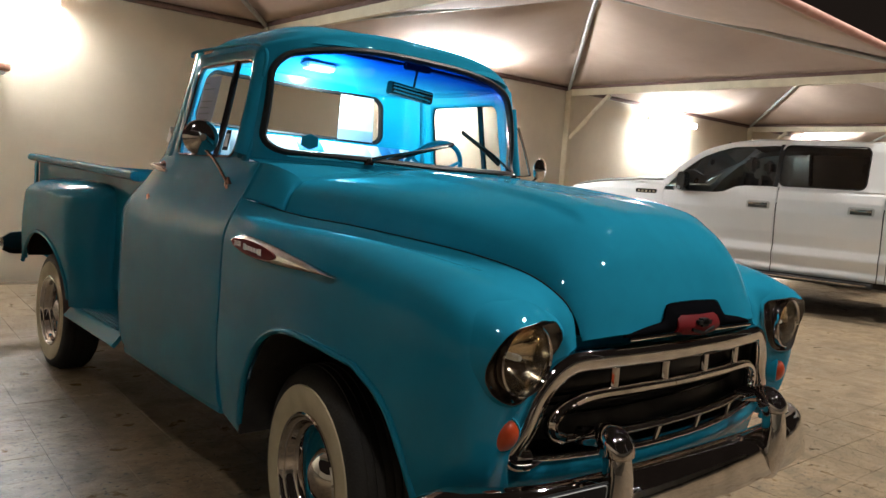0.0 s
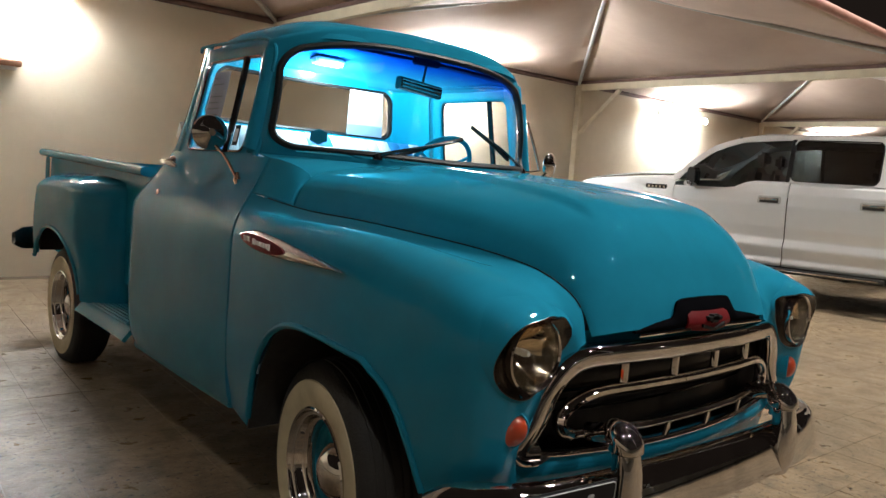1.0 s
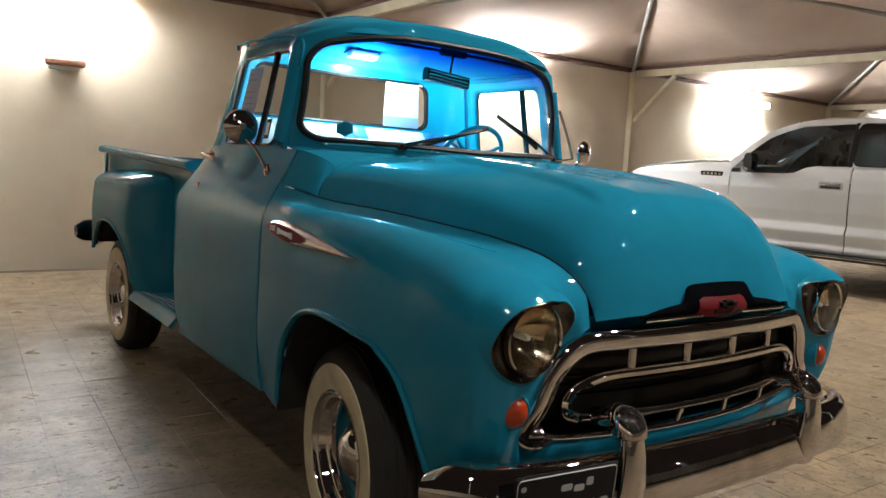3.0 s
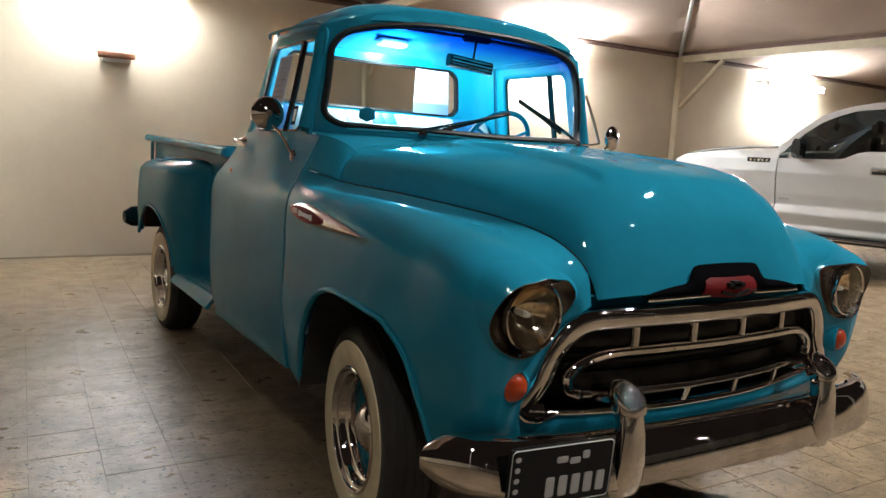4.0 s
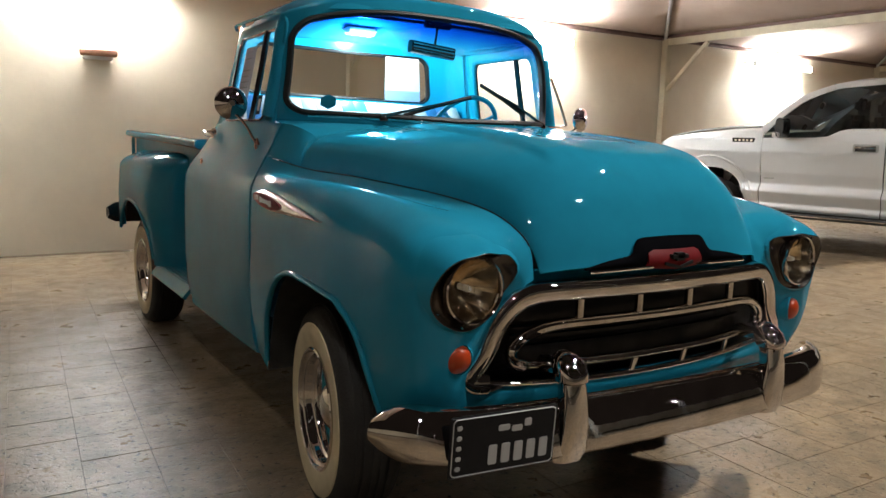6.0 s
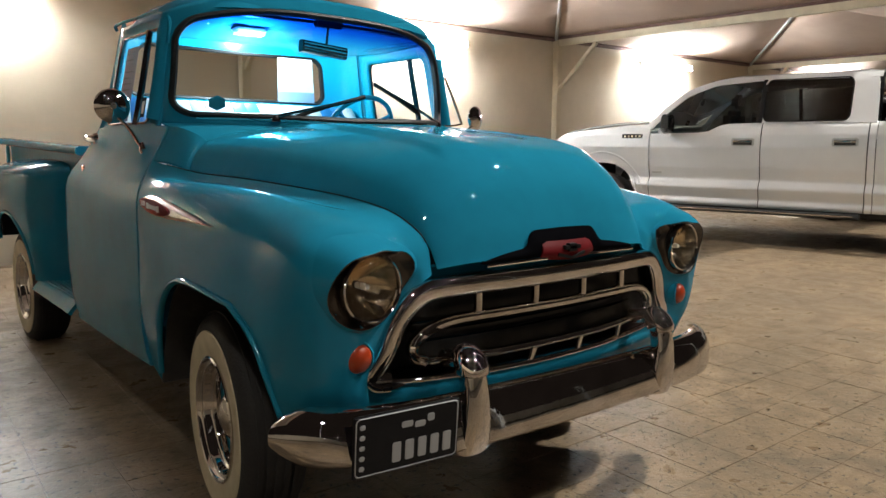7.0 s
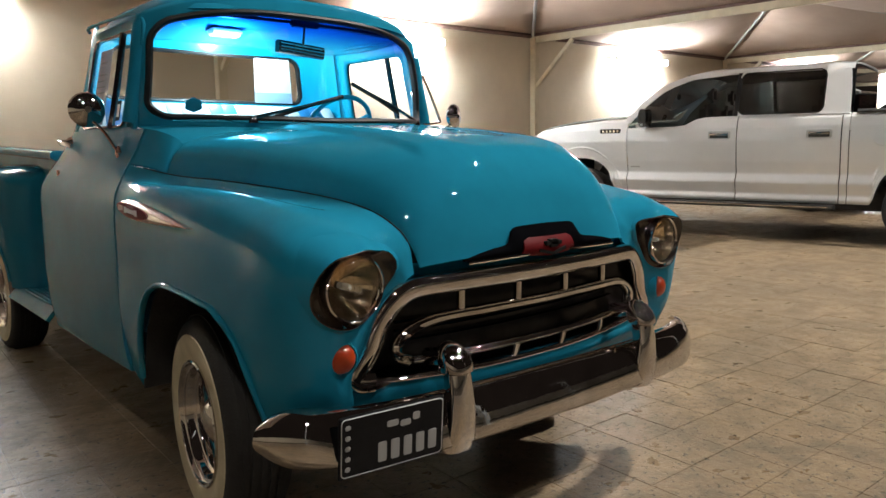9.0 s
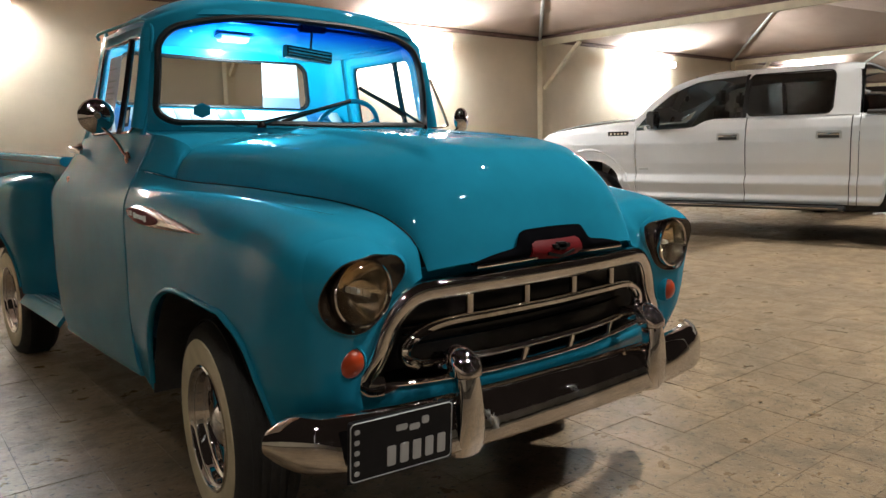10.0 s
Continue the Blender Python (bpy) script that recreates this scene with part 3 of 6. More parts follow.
glass = part("windscreen", pane(shield, SHIELD_LOOP), SHIELD, truck, "clear windscreen with a blue sun band")
glass.visible_shadow = False

# -- roof
def roof_point(a, r):
    c, s = math.cos(a), math.sin(a)
    n = 4.6 if s < 0 else 3.0
    k = (abs(c) ** n + abs(s) ** n) ** (-1 / n)
    x, y = 0.650 * k * c, (0.508 if s < 0 else 0.53) * k * s
    front = max(0, -s)
    edge = 1.715 + 0.050 * front**1.5 * (1 - 0.25 * abs(c)) + 0.01 * max(0, s)
    z = edge + (1.872 - edge) * (1 - r**3.4) ** 0.6
    yy = 1.105 + y * r - 0.02 * front * r
    return (x * r * (1 - 0.05 * r**6) * (1.10 if x > 0 else 1.0), yy, z)


rs = np.concatenate([[0.0], np.linspace(0.12, 0.8, 8), np.linspace(0.84, 0.999, 9)])
pts = np.array([[roof_point(a, r) for r in rs] for a in np.linspace(0, 2 * math.pi, 73)[:-1]])
bm = grid(pts, close_u=True)
bmesh.ops.remove_doubles(bm, verts=bm.verts, dist=0.0005)
roof = part("roof", bm, PAINT, truck, thick=0.012)
for side in (-1, 1):
    path = [(side * (0.652 - (0.03 if y > 1.4 else 0)), y, z) for y, z in ((1.46, 1.735), (1.36, 1.742), (1.1, 1.742), (0.85, 1.736), (0.76, 1.724), (0.715, 1.70))]
    path = list(cr(path + [(side * 0.655, 0.70, 1.665), (side * 0.665, 0.70, 1.60)], 30))
    part("drip_rail", tube(path, 0.008, 0.007, n=8), PAINT, truck)

# -- side windows and their frames
SIDE_HOLE = (s_at(0.79), s_at(1.40), 1.297, 1.672)
for side in (-1, 1):
    f = lambda s, z, side=side: cab_point(s, z, side)
    hole = rounded(*SIDE_HOLE, 0.045, 0.05, 7)
    # the far frame takes the brightened paint, as only its inside shows
    part("door_window_frame", holed(f, (s_at(0.695), s_at(1.50), 1.27, 1.735), hole, 0.04, 3), LIT_CAB_PAINT if side > 0 else PAINT, truck, thick=0.014, crisp=False)
    g = part("door_glass", pane(f, hole, 0.08, 4), GLASS, truck)
    g.visible_shadow = False
    rim = [cab_point(s, z, side, 0.004) for s, z in densify(hole, 0.04)]
    part("window_trim", tube(rim, 0.005, 0.005, closed=True, n=6), DARK_CHROME, truck, "plated window trim")
    bar = [cab_point(s_at(0.945), z, side, 0.003) for z in np.linspace(1.29, 1.675, 9)]
    part("vent_bar", tube(bar, 0.014, 0.014, n=8, up=(0, 1, 0)), DARK_CHROME, truck, "dark plated vent window bar")
    if side > 0:
        # the vent pane stands open, swung outwards
        corners = [(0.735, 0.70, 1.565), (0.800, 0.70, 1.45), (0.855, 0.70, 1.335), (0.79, 0.695, 1.325), (0.72, 0.69, 1.322), (0.725, 0.695, 1.44)]
        bm = bmesh.new()
        bm.faces.new([bm.verts.new(c_) for c_ in corners])
        vent = part("vent_window", bm, GLASS, truck, "open vent window swung outwards")
        vent.visible_shadow = False
        part("vent_frame", tube(cr(corners[:3], 12), 0.005, 0.007, n=6), CHROME, vent, "chrome edge")
        part("vent_frame", tube(cr(corners[2:5], 8), 0.005, 0.005, n=6), CHROME, vent, "chrome edge")
    # rear quarter and back panel up to the roof, with half of the rear window's opening
door_frame_end = s_at(1.49)


def back_point(a, z):
    """The whole back of the cab: a from -1 (right door post) over 0 (middle) to 1."""
    s = PLAN_END - abs(a) * (PLAN_END - door_frame_end)
    return cab_point(s, z, 1 if a > 0 else -1)


REAR_A = (PLAN_END - cab_xs(0.515)) / (PLAN_END - door_frame_end)
REAR_LOOP = rounded(-REAR_A, REAR_A, 1.455, 1.708, 0.07, 0.06, 8)
part("cab_back", holed(back_point, (-1.0, 1.0, 1.27, 1.76), REAR_LOOP, 0.03, 4), PAINT, truck, thick=0.012, crisp=False)
def lining_point(a, z):
    s = PLAN_END - abs(a) * (PLAN_END - door_frame_end)
    return cab_point(s, z, 1 if a > 0 else -1, -0.018)


# sheet added inside the back wall to carry the brightened, lit-looking colour
part("cab_lining", holed(lining_point, (-0.96, 0.96, 1.285, 1.75), rounded(-REAR_A * 1.02, REAR_A * 1.02, 1.450, 1.713, 0.07, 0.06, 8), 0.03, 4), LIT_CAB_PAINT, truck, "inner cab panel in turquoise brightened as if lit", crisp=False)
rim = [back_point(a, z) for a, z in densify(REAR_LOOP, 0.04)]
part("rear_window_gasket", tube(rim, 0.013, 0.017, closed=True, n=8, up=(0, 1, 0)), BLACK_RUBBER, truck, "black rubber gasket")
g = part("rear_window", pane(back_point, REAR_LOOP, 0.08, 5), GLASS, truck)
g.visible_shadow = False

# -- windscreen pillars, rounded, from the cowl to the roof
for side in (-1, 1):
    path = []
    for v in np.linspace(-0.05, 1.03 if side < 0 else 0.93, 16):
        p = shield(side * 1.065, v)
        q = Vector(cab_point(s_at(0.715), min(1.73, max(1.26, p.z)), side))
        q.z = p.z
        path.append(p.lerp(q, 0.5 if side < 0 else 0.95))
    part("windscreen_pillar", tube(path, 0.034, 0.030, n=16, up=(0, 1, 0)), PAINT, truck)

# -- doors
for side in (-1, 1):
    bm = sheet(lambda s, z: cab_point(s, z, side, 0.002), np.linspace(DOOR0, DOOR1, 22), np.concatenate([[0.385], ZS_LOW[2:]]))
    # far door in the brightened paint as well, for its lit inside
    door = part("door", bm, LIT_CAB_PAINT if side > 0 else PAINT, truck, thick=0.015)
    hy = s_at(1.46)
    h0 = Vector(cab_point(hy, 1.235, side, 0.012))
    bm = lathe([(0.0, 0.0), (0.026, 0.0), (0.024, 0.012), (0.014, 0.02), (0.012, 0.05), (0.0, 0.052)], 16, "X")
    bmesh.ops.transform(bm, matrix=Matrix.Translation(h0) @ Matrix.Scale(side, 4, (1, 0, 0)), verts=bm.verts)
    tube([h0 + Vector((side * 0.045, 0.03, 0.004)), h0 + Vector((side * 0.05, -0.02, 0)), h0 + Vector((side * 0.048, -0.10, -0.008)), h0 + Vector((side * 0.04, -0.135, -0.016))], 0.010, 0.014, bm=bm, n=8, taper=(0.7, 1, 0.9, 0.6))
    part("door_handle", bm, CHROME, door, "chrome lever handle")
    lock = Vector(cab_point(s_at(1.40), 1.10, side, 0.004))
    bm = lathe([(0.0, 0.008), (0.012, 0.006), (0.014, 0.0)], 12, "X")
    bmesh.ops.transform(bm, matrix=Matrix.Translation(lock) @ Matrix.Scale(side, 4, (1, 0, 0)), verts=bm.verts)
    part("lock", bm, CHROME, door)
    rock = [(side * 0.79, 0.60, 0.385), (side * 0.795, 1.0, 0.385), (side * 0.79, 1.60, 0.385)]
    part("rocker", tube(rock, 0.03, 0.025, n=8, power=3), PAINT, truck)

# -- cowl between bonnet, windscreen and doors
HOOD_MID = [(0.0, 0.425, 1.298), (0.0, 0.2, 1.298), (0.0, -0.08, 1.284), (0.0, -0.32, 1.264), (0.0, -0.48, 1.243), (0.0, -0.605, 1.203), (0.0, -0.69, 1.115), (0.0, -0.740, 1.0), (0.0, -0.766, 0.905)]
HOOD_SEAM = [(0.717, 0.39, 1.115), (0.673, 0.18, 1.107), (0.628, -0.08, 1.093), (0.572, -0.32, 1.073), (0.538, -0.48, 1.054), (0.517, -0.572, 1.031), (0.501, -0.642, 0.999), (0.486, -0.694, 0.949), (0.478, -0.724, 0.887)]
MID = cr(HOOD_MID, 61)
SEAM = cr(HOOD_SEAM, 61)


TOP_SECTION = ((0.0, 1.0), (0.3, 0.962), (0.6, 0.855), (0.80, 0.725), (0.885, 0.60), (0.935, 0.45), (0.965, 0.285), (0.985, 0.135), (1.0, 0.0))
TOP_CURVE = cr(TOP_SECTION, 401)        # share of the width, share of the height, from the crown to the seam
BAND_X = ((-0.60, -0.2, 0.2, 0.45), (0.352, 0.345, 0.335, 0.325))    # outer edge of the two raised bands


def smooth01(x):
    x = min(1.0, max(0.0, x))
    return x * x * (3 - 2 * x)


def hood_point(i, a):
    """i along the bonnet, a from -1 to 1 across: a rounded section, with two raised bands on the top that end bluntly."""
    w = min(1.0, abs(a))
    m = [float(np.interp(i, np.arange(61), MID[:, c])) for c in range(3)]
    s = [float(np.interp(i, np.arange(61), SEAM[:, c])) for c in range(3)]
    q, c = float(np.interp(w * 400, np.arange(401), TOP_CURVE[:, 0])), float(np.interp(w * 400, np.arange(401), TOP_CURVE[:, 1]))
    round_ = max(0.0, 1 - min(1.0, q) ** 3.6) ** (0.66 if a > 0 else 0.80)
    c += (round_ - c) * smooth01((i - 6) / 34)
    x = s[0] * q * (1 - (0.07 * smooth01((i - 18) / 26) if a > 0 else 0))
    y, z = s[1] + (m[1] - s[1]) * c, s[2] + (m[2] - s[2]) * c
    edge = lin(y, *BAND_X)
    rise = smooth01((edge - x) / 0.026) * smooth01((x - edge + 0.21) / 0.13)
    rise *= smooth01((y + 0.60) / 0.07) * smooth01((0.40 - y) / 0.16)
    z += 0.012 * rise
    return (math.copysign(x, a), y, z)


ACROSS = np.linspace(-1, 1, 181)
hood = part("bonnet", grid(np.array([[hood_point(i, a) for a in ACROSS] for i in np.linspace(0, 60, 121)])), PAINT, truck, thick=0.008)


def cowl_point(u, v):
    """u across from -1 to 1, v from the windscreen and door to the bonnet."""
    w, sg = abs(u), (1 if u >= 0 else -1)
    drop = Vector((0, 0.006, -0.002))
    if w <= 0.8:
        g = shield(sg * w / 0.8 * 1.04, -0.06)
        p = g.lerp(Vector(hood_point(0, sg * w / 0.8 * 0.50)) + drop, v)
        p.z += 0.006 * math.sin(math.pi * v) * (1 - w)
        return p
    # the flank carries the door's skin forward to the bonnet
    t = (w - 0.8) / 0.2
    k = max(0.0, (t - 0.3) / 0.7)
    h = Vector(hood_point(0, sg * (0.50 + 0.50 * k))) + drop
    skin = Vector(cab_point(s_at(0.584 - 0.184 * v), 1.283 - 0.133 * k, sg))
    p = skin.lerp(h, v * v)
    if t < 0.3:
        g = shield(sg * 1.04, -0.06).lerp(Vector(cab_point(s_at(0.584), 1.283, sg)), t / 0.3)
        p = g.lerp(h, v).lerp(p, t / 0.3)
    return p


part("cowl", sheet(cowl_point, np.concatenate([np.linspace(-1, -0.8, 24)[:-1], np.linspace(-0.8, 0.8, 49), np.linspace(0.8, 1, 24)[1:]]), np.linspace(0, 1, 8)), PAINT, truck, thick=0.006, crisp=False)

# -- front wings: net of curves from the bonnet seam over the crest and down the side, wrapping round the front
ARCH_Y = np.array([-0.60, -0.572, -0.548, -0.51, -0.44, -0.31, -0.135, 0.02, 0.135, 0.235, 0.305, 0.355, 0.395, 0.43])
ARCH_Z = np.array([0.0, 0.40, 0.52, 0.62, 0.71, 0.77, 0.785, 0.79, 0.77, 0.705, 0.62, 0.51, 0.38, 0.0])
W_SEAM = [(0.728, 0.575, 1.118), (0.705, 0.34, 1.108), (0.655, 0.07, 1.097), (0.600, -0.18, 1.082), (0.552, -0.40, 1.060), (0.517, -0.575, 1.02), (0.506, -0.665, 0.972), (0.498, -0.705, 0.91), (0.494, -0.722, 0.872)]
W_VALLEY = [(0.77, 0.575, 1.105), (0.752, 0.34, 1.083), (0.712, 0.07, 1.070), (0.662, -0.18, 1.056), (0.612, -0.40, 1.041), (0.585, -0.56, 1.027), (0.57, -0.655, 0.99), (0.54, -0.705, 0.923), (0.525, -0.720, 0.855)]
W_CREST = [(0.81, 0.575, 1.075), (0.817, 0.34, 1.083), (0.797, 0.07, 1.088), (0.772, -0.18, 1.082), (0.743, -0.40, 1.060), (0.735, -0.62, 1.018), (0.67, -0.72, 0.965), (0.59, -0.705, 0.88), (0.555, -0.705, 0.82)]
W_SHOULDER = [(0.842, 0.575, 0.99), (0.865, 0.34, 1.005), (0.867, 0.07, 1.01), (0.858, -0.18, 1.005), (0.845, -0.40, 0.985), (0.842, -0.660, 0.945), (0.735, -0.742, 0.90), (0.63, -0.708, 0.80), (0.60, -0.695, 0.75)]
W_SIDE = [(0.845, 0.575, 0.80), (0.872, 0.34, 0.82), (0.885, 0.07, 0.83), (0.888, -0.18, 0.83), (0.880, -0.40, 0.82), (0.866, -0.660, 0.80), (0.765, -0.728, 0.77), (0.675, -0.705, 0.70), (0.655, -0.692, 0.67)]
W_LOW = [(0.846, 0.575, 0.58), (0.865, 0.34, 0.58), (0.885, 0.07, 0.60), (0.892, -0.18, 0.60), (0.885, -0.40, 0.60), (0.862, -0.640, 0.62), (0.775, -0.708, 0.62), (0.70, -0.698, 0.60), (0.68, -0.69, 0.59)]
W_BOTTOM = [(0.835, 0.575, 0.375), (0.845, 0.34, 0.36), (0.86, 0.07, 0.38), (0.875, -0.18, 0.40), (0.872, -0.40, 0.44), (0.832, -0.60, 0.47), (0.75, -0.66, 0.49), (0.69, -0.68, 0.50), (0.67, -0.695, 0.50)]


for row, z in ((W_SEAM, 1.15), (W_VALLEY, 1.115), (W_CREST, 1.07), (W_SHOULDER, 0.99), (W_SIDE, 0.80), (W_LOW, 0.58), (W_BOTTOM, 0.375)):
    row[0] = tuple(mirrored(cab_point(s_at(0.5815), z, -1), -1))
W_SEAM = [W_SEAM[0]] + [(lin(-y, -SEAM[:, 1], SEAM[:, 0]) + 0.004, y, lin(-y, -SEAM[:, 1], SEAM[:, 2]) + 0.001) for y in (0.34, 0.07, -0.18, -0.39, -0.548, -0.642, -0.693)] + [(0.494, -0.720, 0.872)]


def wing_surface():
    nu, nv = 150, 90
    full = net([W_SEAM, W_VALLEY, W_CREST, W_SHOULDER, W_SIDE, W_LOW, W_BOTTOM], nu, nv)
    out = np.zeros((nu, 40, 3))
    lip = []
    for i in range(nu):
        col = full[i]
        stop = nv - 1.0
        ymid = col[70, 1]
        if i < nu * 0.66:
            zs = np.interp(col[:, 1], ARCH_Y, ARCH_Z)
            under = np.where((col[:, 2] < zs) & (np.arange(nv) > 30))[0]
            if len(under):
                k = under[0]
                d0, d1 = col[k - 1, 2] - zs[k - 1], col[k, 2] - zs[k]
                stop = k - 1 + d0 / (d0 - d1)
        t = np.linspace(0, stop, 40)
        out[i] = np.stack([np.interp(t, np.arange(nv), col[:, c]) for c in range(3)], -1)
        if stop < nv - 1:
            lip.append(out[i, -1])
    return out, np.array(lip)


WING, WING_LIP = wing_surface()


def lamp_outline(a):
    """Radius of the headlamp bezel: round, drawn out towards the bonnet at the top."""
    def near(deg, width):
        d = a - radians(deg)
        return math.exp(-((math.atan2(math.sin(d), math.cos(d))) / width) ** 2)
    return 0.104 - 0.016 * near(100, 0.5) + 0.056 * near(21, 0.40) + 0.022 * near(-165, 0.8)


def within_lamp(p, side):
    dx, dz = -side * (p.x - side * 0.697), p.z - 0.860
    return math.hypot(dx, dz) < lamp_outline(math.atan2(dz, dx)) * 0.985


for side in (-1, 1):
    skin = np.array(mirrored(WING, side))
    if side > 0:
        for p in skin.reshape(-1, 3):
            p[0] -= 0.034 * smooth01((0.66 - p[0]) / 0.13) * smooth01((0.15 - p[1]) / 0.6)
            p[0] += 0.026 * smooth01((p[0] - 0.78) / 0.07) * smooth01((-0.2 - p[1]) / 0.35) * smooth01((p[2] - 0.72) / 0.15)
    bm = grid(skin)
    gone = [f for f in bm.faces if f.calc_center_median().y < -0.5 and within_lamp(f.calc_center_median(), side)]
    bmesh.ops.delete(bm, geom=gone, context="FACES")
    wing = part("front_wing", bm, PAINT, truck, thick=0.008)
    # dark strip in the joint between bonnet and wing
    joint = [Vector(p) + Vector((0, 0, 0.0015)) for p in skin[6:132:3, 0]]
    part("joint_strip", tube(cr(joint, 70), 0.0018, 0.0018, n=6), MATT_BLACK, wing, "thin black joint strip")
    # rolled lip round the wheel arch
    path = cr(mirrored(WING_LIP, side)[::4], 60)
    bm = tube(path, 0.011, 0.010, n=10)
    part("arch_lip", bm, PAINT, wing)
    # dark inner wheel housing
    ys = np.linspace(-0.50, 0.40, 14)
    bm = sheet(lambda y, x: (side * x, y, min(0.83, lin(y, ARCH_Y, ARCH_Z) + 0.03)), ys, (0.42, 0.6, 0.84))
    part("wheel_housing", bm, UNDER, wing, thick=0.006)

# -- engine bay and underbody
bm = box((-0.47, -0.62, 0.45), (0.47, 0.40, 1.02), bevel=0.03)
box((-0.42, -0.70, 0.36), (0.42, 3.9, 0.52), bm, 0.02)
box((-0.72, 0.45, 0.37), (0.72, 1.74, 0.44), bm, 0.02)
box((-0.78, 2.80, 0.29), (0.78, 2.99, 0.42), bm, 0.04)
box((-0.74, -0.06, 0.28), (0.74, 0.06, 0.40), bm, 0.03)
box((-0.62, -0.10, 0.4), (-0.42, 0.36, 0.60), bm, 0.03)
box((0.42, -0.10, 0.4), (0.62, 0.36, 0.60), bm, 0.03)
part("chassis", bm, UNDER, truck, "dirty dark frame and axles", smooth=False)

# -- headlamps, indicators
from mathutils.bvhtree import BVHTree
nu_, nv_ = WING.shape[:2]
SKIN = BVHTree.FromPolygons([tuple(p) for p in WING.reshape(-1, 3)], [(i * nv_ + j, (i + 1) * nv_ + j, (i + 1) * nv_ + j + 1, i * nv_ + j + 1) for i in range(nu_ - 1) for j in range(nv_ - 1)])


def wing_front(x, z):
    """Depth of the wing's skin at (x, z), from ahead."""
    hit = SKIN.ray_cast(Vector((abs(x), -2.0, z)), Vector((0, 1, 0)))[0]
    return hit.y if hit else SKIN.find_nearest(Vector((abs(x), -0.6, z)))[0].y


for side in (-1, 1):
    c = Vector((side * 0.697, -0.735, 0.860))
    lamp = part("headlamp_bezel", bmesh.new(), BEZEL, truck, "plated headlamp bezel under a peaked brow")
    n = 56
    rows, pods = [], []
    for k in range(n):
        a = 2 * math.pi * k / n
        r = lamp_outline(a)
        x, z = -side * r * math.cos(a), r * math.sin(a)
        peak = max(0.0, math.cos(a - radians(112))) ** 1.4
        skin = min(0.034, wing_front(c.x + x, c.z + z) - c.y)
        yf = (skin - 0.004) * (1 - peak) + (-0.020) * peak
        bx, bz = -side * 0.088 * math.cos(a), 0.088 * math.sin(a)
        k_ = 1 + 0.05 * peak
        lip_ = Vector((x * k_, yf - 0.001, z * k_))
        g_ = 1.10 + 0.50 * peak
        goal = Vector((x * g_, wing_front(c.x + x * g_, c.z + z * g_) - c.y + 0.004, z * g_))
        mid_ = lip_.lerp(goal, 0.5) + Vector((0, -0.10 * (goal - lip_).length, 0.12 * (goal - lip_).length * peak))
        pods.append([lip_ + Vector((0, 0.004, 0))] + [lip_ * (1 - t) ** 2 + mid_ * (2 * t * (1 - t)) + goal * t * t for t in np.linspace(0, 1, 7)])
        rows.append([(x * (1 + 0.05 * peak), yf, z * (1 + 0.05 * peak)), (x * 0.99 * (1 + 0.05 * peak), yf - 0.003, z * 0.99 * (1 + 0.05 * peak)), (x * 0.97, yf * 0.9 + 0.002, z * 0.97),
                     (bx * 0.6 + x * 0.4, 0.012, bz * 0.6 + z * 0.4), (bx, 0.016, bz), (bx * 0.95, 0.022, bz * 0.95)])
    bm = grid(np.array(pods), close_u=True)
    bmesh.ops.translate(bm, verts=bm.verts, vec=c)
    part("headlamp_pod", bm, PAINT, truck)
    bm = grid(np.array(rows), close_u=True)
    bmesh.ops.translate(bm, verts=bm.verts, vec=c)
    bm.to_mesh(lamp.data)
    bm.free()
    for p in lamp.data.polygons:
        p.use_smooth = True
    bm = lathe([(0.087, 0.024), (0.0895, 0.006), (0.088, -0.004), (0.084, -0.007), (0.080, -0.003), (0.078, 0.006)], 48, "Y")
    bmesh.ops.translate(bm, verts=bm.verts, vec=c)
    part("rim", bm, CHROME, lamp, "chrome retaining rim")
    bm = lathe([(0.0, -0.020), (0.03, -0.0185), (0.055, -0.012), (0.070, -0.004), (0.080, 0.005)], 40, "Y")
    bmesh.ops.translate(bm, verts=bm.verts, vec=c)
    lens = part("lens", bm, LENS, lamp, "clear fluted headlamp glass")
    lens.visible_shadow = False
    bm = lathe([(0.010, 0.080), (0.03, 0.070), (0.055, 0.046), (0.072, 0.020), (0.080, 0.006)], 40, "Y")
    bmesh.ops.translate(bm, verts=bm.verts, vec=c)
    part("reflector", bm, REFLECTOR, lamp, "polished reflector")
    bm = lathe([(0.0, 0.02), (0.006, 0.022), (0.009, 0.034), (0.008, 0.07)], 16, "Y")
    bmesh.ops.translate(bm, verts=bm.verts, vec=c)
    part("bulb", bm, LAMP_WHITE, lamp)
    for k in range(9):
        x = -0.064 + 0.016 * k
        h = math.sqrt(0.076**2 - x * x) * 0.94
        ys = [(c.x + x, c.y - 0.0215 + 3.3 * (x * x + z * z), c.z + z) for z in np.linspace(-h, h, 9)]
        part("flute", tube(ys, 0.0009, 0.0007, n=5, up=(0, 1, 0)), LENS, lamp).visible_shadow = False
    d = Vector((-0.730 if side < 0 else 0.712, -0.712, 0.680))
    turn = Matrix.Translation(d) @ Matrix.Rotation(radians(side * 22), 4, "Z")
    bm = lathe([(0.047, 0.030), (0.0465, 0.004), (0.043, 0.0), (0.040, 0.004)], 32, "Y")
    bmesh.ops.transform(bm, matrix=turn, verts=bm.verts)
    ind = part("indicator", bm, PAINT, truck, "painted indicator rim")
    bm = lathe([(0.0, -0.026), (0.010, -0.025), (0.021, -0.0215), (0.031, -0.015), (0.037, -0.007), (0.040, 0.002), (0.040, 0.012)], 32, "Y")
    bmesh.ops.transform(bm, matrix=turn, verts=bm.verts)
